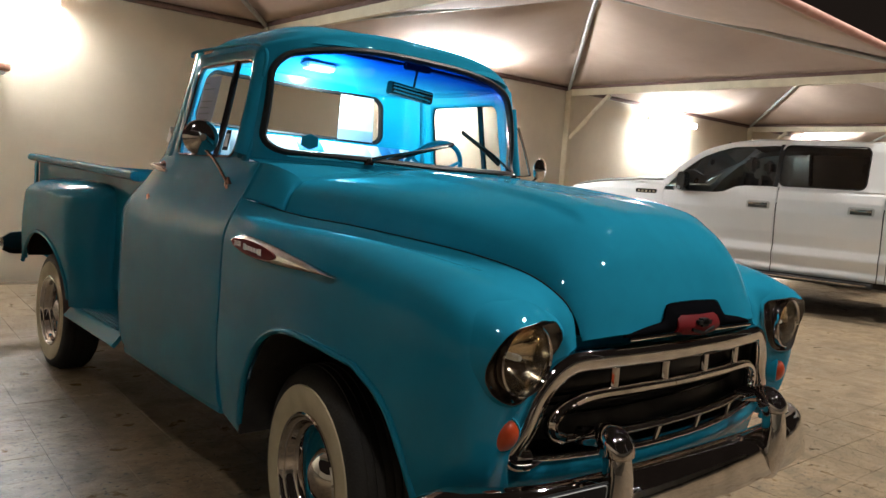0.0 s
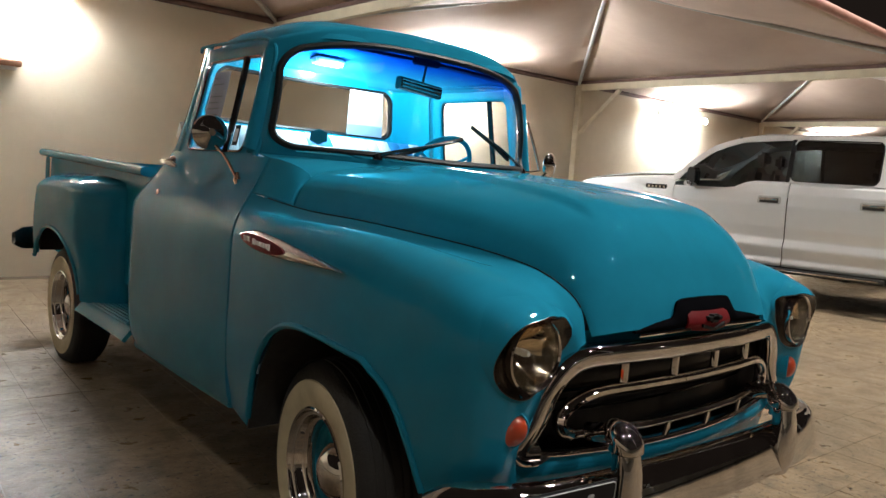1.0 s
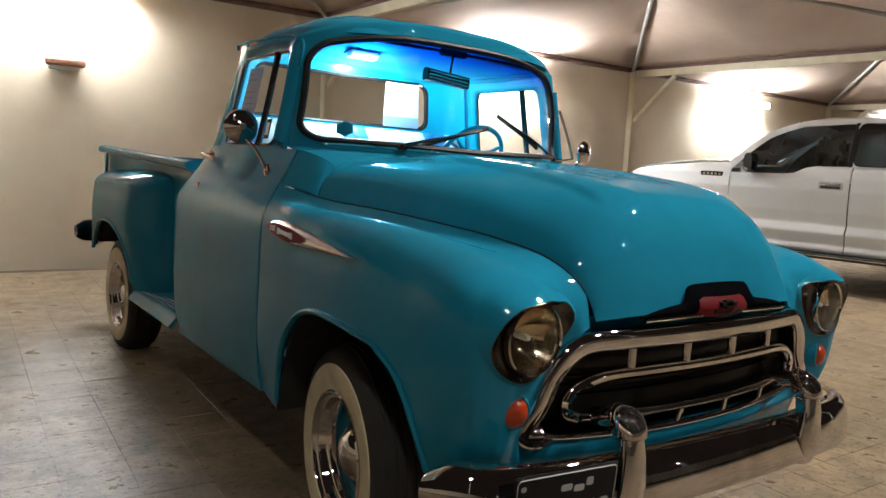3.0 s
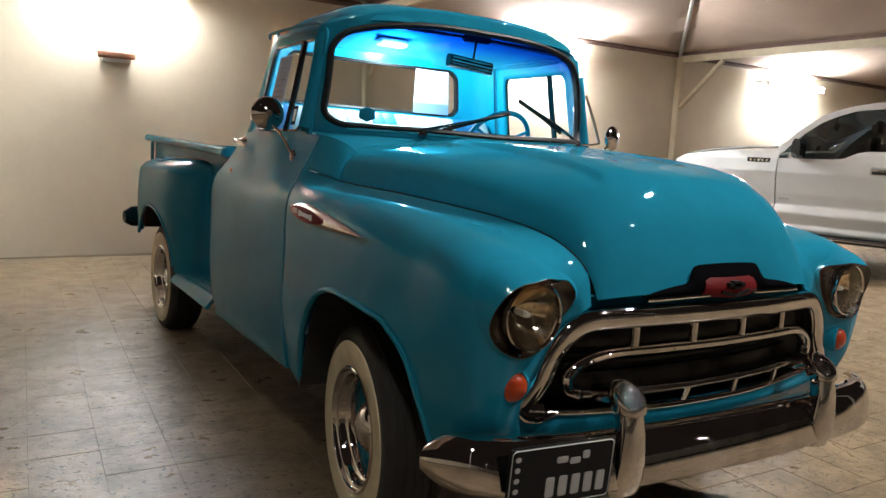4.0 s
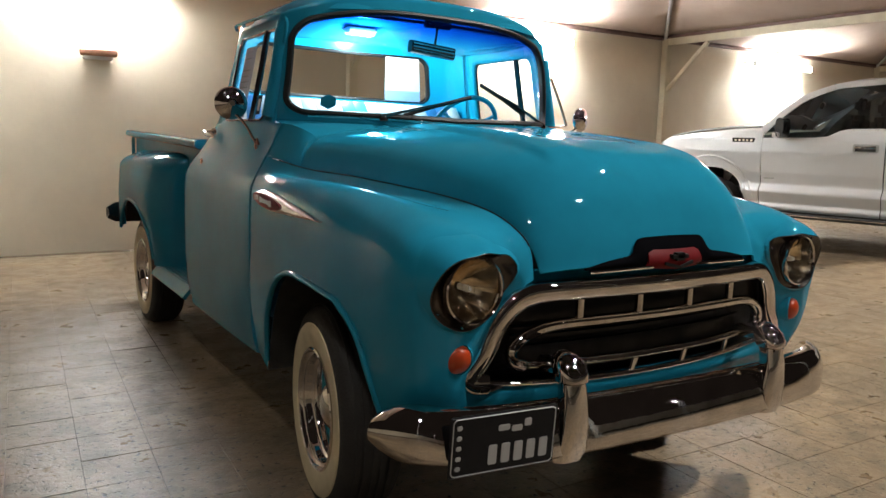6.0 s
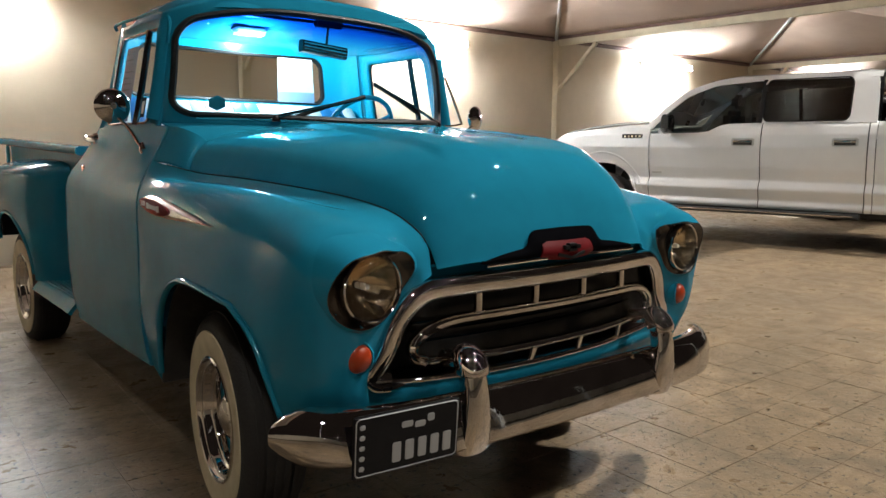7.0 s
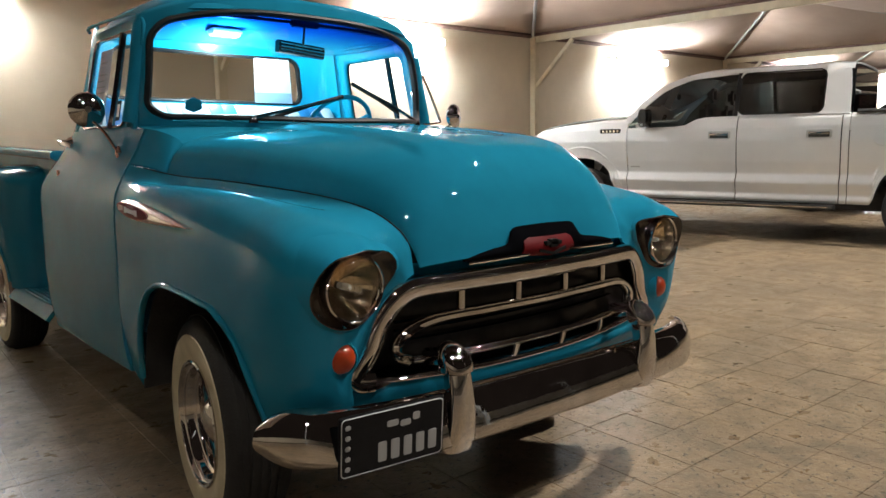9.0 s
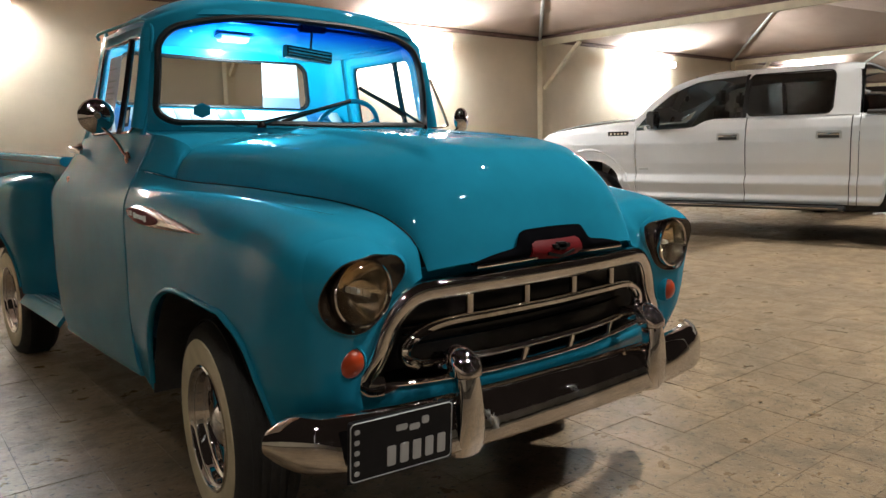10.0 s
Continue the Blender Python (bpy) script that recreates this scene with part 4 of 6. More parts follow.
    part("amber_lens", bm, AMBER, ind, "domed amber glass")

# -- grille
GY = -0.752


def gy(x):
    return GY + 0.09 * abs(x / 0.7) ** 2.2


def front(points):
    return [(x * 0.978 - 0.007, gy(x) + (q[0] if q else 0), z - 0.008) for x, z, *q in points]


half = [(0.0, 0.847), (0.2, 0.847), (0.40, 0.846), (0.50, 0.840), (0.555, 0.813), (0.60, 0.76), (0.63, 0.69), (0.668, 0.628), (0.660, 0.604), (0.62, 0.600)]
top = [(-x, z) for x, z in half[::-1]] + half[1:]
grille = part("grille_surround", tube(cr(front(top), 110), 0.031, 0.034, n=18, up=(0, -1, 0), power=2.8), CHROME, truck, "chrome grille surround")
half = [(0.0, 0.750), (0.25, 0.750), (0.42, 0.746), (0.50, 0.726), (0.545, 0.69), (0.540, 0.655), (0.51, 0.640)]
ring = [(-x, z) for x, z in half[::-1]] + half[1:]
part("inner_ring", tube(cr(front(ring), 90), 0.018, 0.020, n=10, up=(0, -1, 0)), CHROME, grille, "chrome inner oval")
part("lower_bar", tube(cr(front([(-0.5, 0.640), (-0.25, 0.636), (0, 0.635), (0.25, 0.636), (0.5, 0.640)]), 30), 0.016, 0.012, n=10), CHROME, grille)
part("bottom_bar", tube(cr(front([(-0.645, 0.602), (-0.60, 0.597), (-0.5, 0.590), (-0.25, 0.583), (0, 0.581), (0.25, 0.583), (0.5, 0.590), (0.60, 0.597), (0.645, 0.602)]), 50), 0.012, 0.009, n=10), CHROME, grille)
for x in (-0.335, -0.112, 0.112, 0.335):
    part("upper_stud", tube(front([(x, 0.828), (x, 0.764)]), 0.012, 0.016, n=10), CHROME, grille)
    part("lower_stud", tube(front([(x - 0.012, 0.585), (x + 0.006, 0.635)]), 0.006, 0.012, n=8), CHROME, grille)
GRILLE_HALF = ((0.585, 0.63, 0.69, 0.76, 0.813, 0.845), (0.645, 0.64, 0.60, 0.575, 0.53, 0.48))
bm = sheet(lambda u, z: (u * lin(z, *GRILLE_HALF), gy(u * lin(z, *GRILLE_HALF)) + lin(z, (0.585, 0.60), (0.012, 0.085)) - 0.05 * smooth01((abs(u) - 0.8) / 0.2), z), np.linspace(-1, 1, 41), (0.585, 0.60, 0.63, 0.66, 0.69, 0.725, 0.76, 0.79, 0.813, 0.83, 0.845))
part("grille_mesh_panel", bm, GRILLE_SHADE, grille, "recessed panel, coloured dark for its shade", thick=0.01)
for z in (0.67, 0.70, 0.725):
    part("inner_slat", tube([(x, gy(x) + 0.07, z) for x in np.linspace(-0.5, 0.5, 15)], 0.008, 0.004, n=6), DARK_CHROME, grille)
# valance, carried down unseen behind the bumper to block light under it
bm = sheet(lambda x, t: (x, gy(x) + 0.015 - 0.02 * math.sin(math.pi * max(0, t)) - 0.02 * min(0, t), 0.50 + 0.095 * t), np.linspace(-0.70, 0.70, 29), np.linspace(-1.35, 0.86, 13))
part("front_valance", bm, PAINT, truck, thick=0.008)
bm = sheet(lambda x, t: (x, gy(x) + 0.045 - 0.03 * t + 0.012 * abs(x), 0.845 + 0.045 * t), np.linspace(-0.56, 0.56, 29), np.linspace(0, 1, 5))
part("grille_header", bm, PAINT, truck, thick=0.008)

# -- bonnet badge: black wings with a red shield
def nose(x, z):
    i = int(np.argmin(np.abs(MID[:, 2] - z)))
    s = SEAM[min(60, i)]
    w = abs(x) / 0.5
    y = float(np.interp(-z, -MID[30:, 2], MID[30:, 1]))
    ys = float(np.interp(-z, -SEAM[30:, 2], SEAM[30:, 1]))
    return ys + (y - ys) * max(0.0, 1 - min(1, w) ** 3.6) ** 0.66


def badge_point(u, v):
    x = 0.338 * u - 0.010
    w = abs(u)
    topz = 0.928 + 0.046 / (1 + math.exp((w - 0.455) / 0.02)) - 0.028 * w**3
    z = 0.893 + (topz - 0.893) * v
    z += 0.004 * (1 - w)
    return (x, nose(x, z) - 0.008 - 0.008 * math.sin(math.pi * v) * (1 - w**4), z)


badge = part("bonnet_badge", sheet(badge_point, np.linspace(-1, 1, 81), np.linspace(0, 1, 9)), BLACK_GLOSS, truck, "black winged bonnet badge with a red shield", thick=0.012)
lowp = [Vector(badge_point(u, 0)) + Vector((0, -0.006, -0.004)) for u in np.linspace(-0.98, 0.98, 41)]
part("badge_strip", tube(lowp, 0.005, 0.005, n=6), CHROME, badge)


def shield_point(u, v):
    x = u * (0.120 - 0.014 * v) - 0.010
    z = 0.889 + 0.052 * v - 0.008 * (1 - abs(u)) * (1 - v)
    return (x, nose(0, z) - 0.024 - 0.008 * math.sin(math.pi * v) + 0.012 * u * u, z)


red = part("red_shield", sheet(shield_point, np.linspace(-1, 1, 17), np.linspace(0, 1, 9)), RED, badge, "red enamel shield", thick=0.006)
bm = bmesh.new()
ey = nose(0, 0.92) - 0.041
box((-0.046, ey, 0.914), (0.026, ey + 0.026, 0.927), bm, 0.002)
box((-0.028, ey, 0.908), (0.008, ey + 0.026, 0.932), bm, 0.002)
for side in (-1, 1):
    part("chevron", beam((-0.010, nose(0, 0.89) - 0.034, 0.888), (side * 0.06 - 0.010, nose(0, 0.90) - 0.030, 0.902), 0.006, 0.010, bevel=0.001), MATT_BLACK, red, smooth=False)
emb = part("emblem", bm, MATT_BLACK, red, "small black emblem", smooth=False)

# -- bumper, guards, number plate
def bump_line(x):
    w = abs(x) / 0.92
    return -0.835 + 0.055 * w**2 + 0.15 * w**9


xs = np.concatenate([np.linspace(-0.92, -0.7, 16), np.linspace(-0.65, 0.65, 15), np.linspace(0.7, 0.905, 16)])
prof = [(0.04, 0.068), (0.014, 0.076), (-0.002, 0.070), (-0.018, 0.050), (-0.030, 0.022), (-0.039, -0.010), (-0.047, -0.042), (-0.0490, -0.058), (-0.042, -0.067), (-0.026, -0.072), (-0.006, -0.074), (0.014, -0.075), (0.035, -0.074)]
pts = []
for x in xs:
    w = abs(x) / 0.92
    rise = -0.012 - 0.018 * x / 0.92
    k = math.sqrt(1 - 0.80 * max(0, (w - 0.91) / 0.09) ** 2.2)
    e = 1e-3
    sl = (bump_line(x + e) - bump_line(x - e)) / (2 * e)
    nrm = Vector((sl, -1, 0)).normalized()
    bulb = smooth01((abs(x) - 0.70) / 0.15)
    ring = []
    for j, (o, h) in enumerate(prof):
        th = radians(82 - 164 * j / (len(prof) - 1))
        o, h = o + (0.024 - 0.072 * math.cos(th) - o) * bulb, h + (0.082 * math.sin(th) - h) * bulb
        ring.append(Vector((x, bump_line(x), 0.492 + rise)) + nrm * (-o * (0.4 + 0.6 * k)) + Vector((0, 0, h * k)))
    pts.append(ring)
bumper = part("front_bumper", grid(np.array(pts)), CHROME, truck, "wraparound chrome front bumper", thick=0.006)
for side in (-1, 1):
    x = side * 0.449 if side < 0 else 0.410
    y0 = bump_line(x) - 0.014
    secs = []
    for z, w, d, oy in ((0.392, 0.030, 0.018, 0.02), (0.405, 0.050, 0.032, 0.0), (0.44, 0.051, 0.036, -0.010), (0.50, 0.045, 0.036, -0.016), (0.57, 0.039, 0.034, -0.014), (0.617, 0.036, 0.033, -0.006), (0.622, 0.043, 0.041, -0.004), (0.640, 0.045, 0.044, 0.0), (0.662, 0.043, 0.043, 0.010), (0.680, 0.034, 0.035, 0.020), (0.691, 0.020, 0.021, 0.026), (0.695, 0.006, 0.006, 0.028)):
        secs.append([(x + w * math.copysign(abs(math.cos(a)) ** 0.8, math.cos(a)), y0 + oy + d * math.copysign(abs(math.sin(a)) ** 0.8, math.sin(a)), z - (0.010 if side > 0 else 0)) for a in np.linspace(0, 2 * math.pi, 25)[:-1]])
    bm = grid(np.array(secs), close_v=True)
    bmesh.ops.holes_fill(bm, edges=bm.edges, sides=0)
    g = part("bumper_guard", bm, CHROME, bumper, "upright chrome bumper guard")
    part("guard_bracket", tube([(x, y0 + 0.03, 0.655), (x, y0 + 0.06, 0.648), (x, -0.72, 0.635)], 0.02, 0.025, n=10), CHROME, bumper)

PC = Vector((-0.674, -0.852, 0.503))
pm = Matrix.Translation(PC) @ Matrix.Rotation(radians(-7), 4, "Z") @ Matrix.Rotation(radians(4), 4, "X")
plate = part("number_plate", box((-0.150, -0.004, -0.080), (0.150, 0.004, 0.080), bevel=0.003), PLATE_BLACK, truck, "black number plate with white marks", smooth=False)
plate.matrix_basis = pm
edge = [(a, -0.0045, b) for a, b in rounded(-0.144, 0.144, -0.074, 0.074, 0.012, 0.012, 5)]
part("white_border", tube(edge, 0.0016, 0.0016, closed=True, n=4, up=(0, 1, 0)), PLATE_WHITE, plate)
PLATE_BARS = [("number_bar", -0.044 + 0.0365 * i, -0.020 + 0.0365 * i, -0.056, -0.004) for i in range(5)]
PLATE_BARS += [("script_bar", -0.020, 0.012, 0.030, 0.046), ("script_bar", 0.018, 0.048, 0.024, 0.040), ("script_bar", 0.054, 0.074, 0.034, 0.054)]
PLATE_BARS += [("letter_bar", -0.134, -0.120, 0.046 - 0.0265 * i, 0.058 - 0.0265 * i) for i in range(5)]
for name, x0, x1, z0, z1 in PLATE_BARS:
    part(name, box((x0, -0.0062, z0), (x1, -0.003, z1), bevel=0.0025), PLATE_WHITE, plate, smooth=False)

# -- side emblem on the wings
for side in (-1, 1):
    a, b = Vector((side * 0.872, 0.474, 1.013)), Vector((side * 0.884, -0.182, 0.979))
    us = np.linspace(0, 1, 40)
    bm = bmesh.new()
    def spear(u, t):
        p = a.lerp(b, u)
        hgt = max(0.0015, 0.031 * min(1, math.sqrt(max(0, 1 - (1 - min(1, u / 0.22)) ** 2))) * (1 - max(0, (u - 0.30) / 0.70) ** 1.4))
        ang = -math.pi / 2 + math.pi * t
        yy = p.y
        base = np.argmin(np.abs(WING[:100, 16, 1] - yy))
        col = WING[base]
        z = p.z + hgt * math.sin(ang)
        xx = float(np.interp(-z, -col[10:, 2], col[10:, 0]))
        return (side * (xx + 0.002 + 0.016 * math.cos(ang)), yy, z)
    spear_ = part("side_spear", sheet(spear, us, np.linspace(0, 1, 11), bm), DULL_CHROME, truck, "dulled chrome spear emblem with a red inset")
    def inset(u, t):
        x, y, z = spear(0.03 + 0.50 * u, 0.5)
        h = 0.0225 * math.sqrt(max(0, 1 - (2 * u - 1) ** 2)) + 0.0005
        return (x + side * 0.004, y, z + h * (2 * t - 1))
    red = part("red_inset", sheet(inset, np.linspace(0, 1, 24), (0, 0.5, 1)), RED, spear_, "red enamel inset", thick=0.003)
    x, y, z = spear(0.13, 0.5)
    m = Matrix.Translation((x + side * 0.006, y, z)) @ Matrix(((0, 0, side, 0), (side, 0, 0, 0), (0, 1, 0, 0), (0, 0, 0, 1)))
    if side < 0:
        m = Matrix.Translation((x - 0.006, y, z)) @ Matrix(((0, 0, -1, 0), (-1, 0, 0, 0), (0, 1, 0, 0), (0, 0, 0, 1)))
    writing("3100", 0.026, m, LAMP_WHITE, red, "model_number", "white numerals")
    for k in range(6):
        q = Vector(spear(0.22 + 0.033 * k, 0.5))
        hh = 0.009 if k in (0, 5) else 0.006
        part("script_bar", box((q.x + side * 0.003, q.y - 0.008, q.z - hh), (q.x + side * 0.007, q.y + 0.006, q.z + hh), bevel=0.001), LAMP_WHITE, red, smooth=False)


# -- wheels
def build_wheel(side, y, steer, lift=0.0):
    m = Matrix.Translation((side * 0.80, y, 0.328 + lift)) @ Matrix.Rotation(radians(steer), 4, "Z") @ Matrix.Scale(side, 4, (1, 0, 0))
    tyre_prof = [(0.205, -0.16), (0.25, -0.18), (0.31, -0.185), (0.330, -0.17), (0.343, -0.145), (0.347, -0.10), (0.348, -0.08), (0.347, -0.06), (0.343, -0.018), (0.330, 0.004), (0.310, 0.013)]
    def seat(bm_):
        for v in bm_.verts:
            v.co.z = max(v.co.z, 0.001 + lift + 0.02 * (v.co.z - lift))

    bm = lathe(tyre_prof + [(0.298, 0.016), (0.285, 0.0165), (0.215, 0.010), (0.205, 0.0)], 64, "X")
    bmesh.ops.transform(bm, matrix=m, verts=bm.verts)
    seat(bm)
    wheel = part("wheel", bm, TYRE, truck, "black tyre with a cream whitewall")
    for off in (-0.135, -0.108, -0.08, -0.052, -0.025):
        bm = lathe([(0.3485, off - 0.009), (0.352, off - 0.008), (0.352, off + 0.008), (0.3485, off + 0.009)], 64, "X")
        bmesh.ops.transform(bm, matrix=m, verts=bm.verts)
        seat(bm)
        part("tread_rib", bm, TYRE, wheel)
    bm = lathe([(0.290, 0.0165), (0.287, 0.020), (0.265, 0.0225), (0.235, 0.0195), (0.206, 0.012)], 64, "X")
    bmesh.ops.transform(bm, matrix=m, verts=bm.verts)
    part("whitewall", bm, WHITEWALL, wheel, "cream whitewall band")
    bm = lathe([(0.207, 0.008), (0.207, 0.017), (0.202, 0.021), (0.196, 0.018), (0.193, 0.008), (0.189, 0.004), (0.181, 0.003), (0.177, -0.004), (0.175, -0.020), (0.171, -0.026), (0.163, -0.029), (0.160, -0.036), (0.158, -0.060)], 64, "X")
    bmesh.ops.transform(bm, matrix=m, verts=bm.verts)
    part("trim_ring", bm, CHROME, wheel, "chrome trim ring")
    bm = lathe([(0.1595, -0.056), (0.154, -0.072), (0.140, -0.080), (0.118, -0.074), (0.098, -0.060), (0.0, -0.060)], 48, "X")
    bmesh.ops.transform(bm, matrix=m, verts=bm.verts)
    part("rim", bm, PAINT, wheel, "turquoise steel rim")
    bm = lathe([(0.090, -0.066), (0.092, -0.056), (0.088, -0.048), (0.080, -0.040), (0.068, -0.028), (0.052, -0.017), (0.034, -0.010), (0.016, -0.007), (0.0, -0.006)], 48, "X")
    bmesh.ops.transform(bm, matrix=m, verts=bm.verts)
    part("hub_cap", bm, CHROME, wheel, "domed chrome hub cap")


for side in (-1, 1):
    lift = 0.022 if side > 0 else 0.0
    build_wheel(side, 0.0, -7.5, lift)
    build_wheel(side, 2.896, 0.0, lift)

# -- mirrors
def round_mirror(center, foot, yaw):
    m = Matrix.Translation(center) @ Matrix.Rotation(radians(yaw), 4, "Z")
    bm = lathe([(0.0, -0.026), (0.012, -0.026), (0.016, -0.022), (0.045, -0.014), (0.062, -0.004), (0.066, 0.004), (0.064, 0.010), (0.0, 0.010)], 40, "Y")
    bmesh.ops.transform(bm, matrix=m, verts=bm.verts)
    mir = part("door_mirror", bm, CHROME, truck, "round chrome door mirror on a thin arm")
    c, f = Vector(center), Vector(foot)
    part("arm", tube(cr([c + Vector((0, 0.0, -0.03)), c.lerp(f, 0.5) + Vector((0, 0, 0.005)), f], 12), 0.006, n=8), CHROME, mir)
    part("foot", tube([f + Vector((0, 0.01, 0.025)), f, f + Vector((0, 0, -0.03))], 0.014, 0.02, n=10, taper=(0.6, 1, 0.3)), CHROME, mir)


round_mirror((-0.853, 0.79, 1.356), (-0.764, 0.735, 1.19), -8)
round_mirror((1.045, 0.80, 1.373), (0.80, 0.735, 1.19), 14)

# -- wipers
for px_, py_, tip in ((-0.345, 0.465, (0.03, 0.435, 1.412)), (0.555, 0.60, (0.12, 0.445, 1.478))):
    base = shield(px_ / 0.66, -0.03) + Vector((0, -0.02, 0.0))
    bm = lathe([(0.018, 0.0), (0.018, 0.012), (0.010, 0.024), (0.0, 0.026)], 14, "Z")
    bmesh.ops.translate(bm, verts=bm.verts, vec=base)
    w = part("wiper", bm, DARK_CHROME, truck, "black windscreen wiper on a plated arm")
    t = Vector(tip)
    part("arm", tube([base + Vector((0, 0, 0.02)), base.lerp(t, 0.5) + Vector((0, -0.022, 0.012)), t + Vector((0, -0.012, 0))], 0.006, 0.005, n=6, taper=(1.6, 1, 0.6)), DARK_CHROME, w)
    d = (t - base).normalized()
    mid = base.lerp(t, 0.66) + Vector((0, -0.008, 0.0))
    part("blade", tube([mid - d * 0.17, mid + Vector((0, -0.004, 0.004)), mid + d * 0.17], 0.006, 0.009, n=6), BLACK_RUBBER, w)

# -- cab interior
bm = sheet(lambda x, t: (x, 0.46 + 0.24 * t + 0.22 * abs(x / 0.66) ** 3.2 * (1 - t), 1.285 - 0.02 * t + 0.02 * math.sin(math.pi * t)), np.linspace(-0.64, 0.64, 25), np.linspace(0, 1, 7))
part("dashboard", bm, LIT_CAB_PAINT, truck, thick=0.05)
part("dash_face", box((-0.66, 0.68, 1.02), (0.66, 0.73, 1.262), bevel=0.015), LIT_CAB_PAINT, truck)
part("cab_floor", box((-0.74, 0.42, 0.44), (0.74, 1.74, 0.50)), MATT_BLACK, truck, smooth=False)
part("firewall", box((-0.55, 0.43, 0.45), (0.55, 0.46, 1.2)), MATT_BLACK, truck, smooth=False)
# bench seat: pleated backrest in white with two blue stripes
def back_y(z):
    return 1.36 + 0.18 * (z - 0.8)


STRIPES = ((-0.06, 0.10), (-0.62, -0.50), (0.50, 0.62))
seat = part("bench_seat", tube([(-0.66, 1.20, 0.83), (0.66, 1.20, 0.83)], 0.30, 0.10, n=20, power=4), WHITE_VINYL, truck, "white vinyl bench seat with blue pleats")
wid = 0.075
k = -0.66
while k < 0.655:
    blue = any(lo <= k + wid / 2 <= hi for lo, hi in STRIPES)
    pth = [(k + wid / 2, back_y(z) + 0.02, z) for z in np.linspace(0.82, 1.352, 9)] + [(k + wid / 2, back_y(1.38) + 0.045, 1.387), (k + wid / 2, back_y(1.38) + 0.09, 1.382), (k + wid / 2, back_y(1.38) + 0.11, 1.337)]
    part("pleat", tube(pth, wid / 2 + 0.003, 0.05, n=20, up=(0, 1, 0), power=11), BLUE_VINYL if blue else WHITE_VINYL, seat)
    k += wid

# steering wheel and column, on the left
sw = Matrix.Translation((0.37, 0.93, 1.295)) @ Matrix.Rotation(radians(-58), 4, "X")
ring = [sw @ Vector((0.185 * math.cos(a), 0.185 * math.sin(a), 0)) for a in np.linspace(0, 2 * math.pi, 49)[:-1]]
steering = part("steering_wheel", tube(ring, 0.012, closed=True, n=10), LIT_CAB_PAINT, truck, "turquoise three-spoke steering wheel")
for a in (90, 210, 330):
    e = sw @ Vector((0.18 * math.cos(radians(a)), 0.18 * math.sin(radians(a)), 0))
    part("spoke", tube([sw @ Vector((0, 0, -0.02)), (sw @ Vector((0, 0, -0.02))).lerp(e, 0.5) + Vector((0, 0, 0.004)), e], 0.010, 0.008, n=8), LIT_CAB_PAINT, steering)
bm = lathe([(0.0, 0.01), (0.03, 0.006), (0.038, -0.01), (0.03, -0.03)], 20, "Z")
bmesh.ops.transform(bm, matrix=sw, verts=bm.verts)
part("horn_button", bm, CHROME, steering)
part("column", tube([sw @ Vector((0, 0, -0.02)), sw @ Vector((0, 0, -0.5))], 0.02, n=10), LIT_CAB_PAINT, steering)

# rear-view mirror, visor, dome lamp
mirror = part("interior_mirror", tube([(-0.10, 0.672, 1.642), (0.125, 0.672, 1.624)], 0.020, 0.027, n=14, power=4), DARK_CHROME, truck, "ribbed chrome rear-view mirror")
for h in (-0.014, 0.0, 0.014):
    part("rib", tube([(-0.095, 0.650, 1.6415 + h), (0.12, 0.650, 1.6245 + h)], 0.0035, n=6), CHROME, mirror)
part("stem", tube([(0.02, 0.66, 1.65), (0.02, 0.645, 1.72), (0.02, 0.66, 1.77)], 0.006, n=8), DARK_PLASTIC, mirror)
part("mount", box((-0.04, 0.63, 1.725), (0.09, 0.67, 1.757), bevel=0.006), DARK_PLASTIC, mirror)
for x0, x1 in ((-0.46, -0.04), (0.10, 0.56)):
    bm = sheet(lambda x, t: (x, 0.66 + 0.10 * t + 0.1 * abs(x) ** 3, 1.752 + 0.012 * t - 0.035 * abs(x) ** 2), np.linspace(x0, x1, 9), np.linspace(0, 1, 4))
    part("sun_visor", bm, DARK_PLASTIC, truck, "dark sun visor folded up", thick=0.012)
DOME = Vector((0.06, 1.50, 1.80))
dome = part("dome_lamp", box(DOME - Vector((0.086, 0.038, 0.004)), DOME + Vector((0.086, 0.038, 0.022)), bevel=0.008), LAMP_WHITE, truck, "white dome lamp, lit", smooth=False)
glow = mat("lit_dome_diffuser", (0.9, 0.9, 0.95), 0.4, emit=(0.86, 0.80, 1.0, 0.9))
part("diffuser", box(DOME - Vector((0.078, 0.032, 0.012)), DOME + Vector((0.078, 0.032, 0.0)), bevel=0.005), glow, dome, "glowing diffuser", smooth=False)
lamp = bpy.data.lights.new("dome_light", "POINT")
lamp.energy, lamp.color, lamp.shadow_soft_size = CAB_POWER, (0.72, 0.93, 1.0), 0.04
lo = new("dome_light", lamp)
lo.parent = truck
lo.matrix_basis = Matrix.Translation(DOME + Vector((0, -0.02, -0.07)))

# white reflection with a blue foot, painted on a sheet inside the rear window
def reflection_point(u, v):
    x, y, z = back_point((PLAN_END - cab_xs(0.26 + 0.2 * u)) / (PLAN_END - door_frame_end), 1.46 + 0.24 * v)
    return (x, y - 0.02, z)


REFLECTION_WHITE = mat("white_reflection", (0.82, 0.82, 0.82), 0.6, var=0.03, scale=10)
REFLECTION_BLUE = mat("pale_blue_reflection", (0.30, 0.45, 0.62), 0.6, var=0.05, scale=10)
wc = part("rear_window_reflection", sheet(reflection_point, np.linspace(0, 1, 7), np.linspace(0.24, 1, 6)), REFLECTION_WHITE, truck, "white reflection with a blue foot, painted on a sheet inside the rear window")
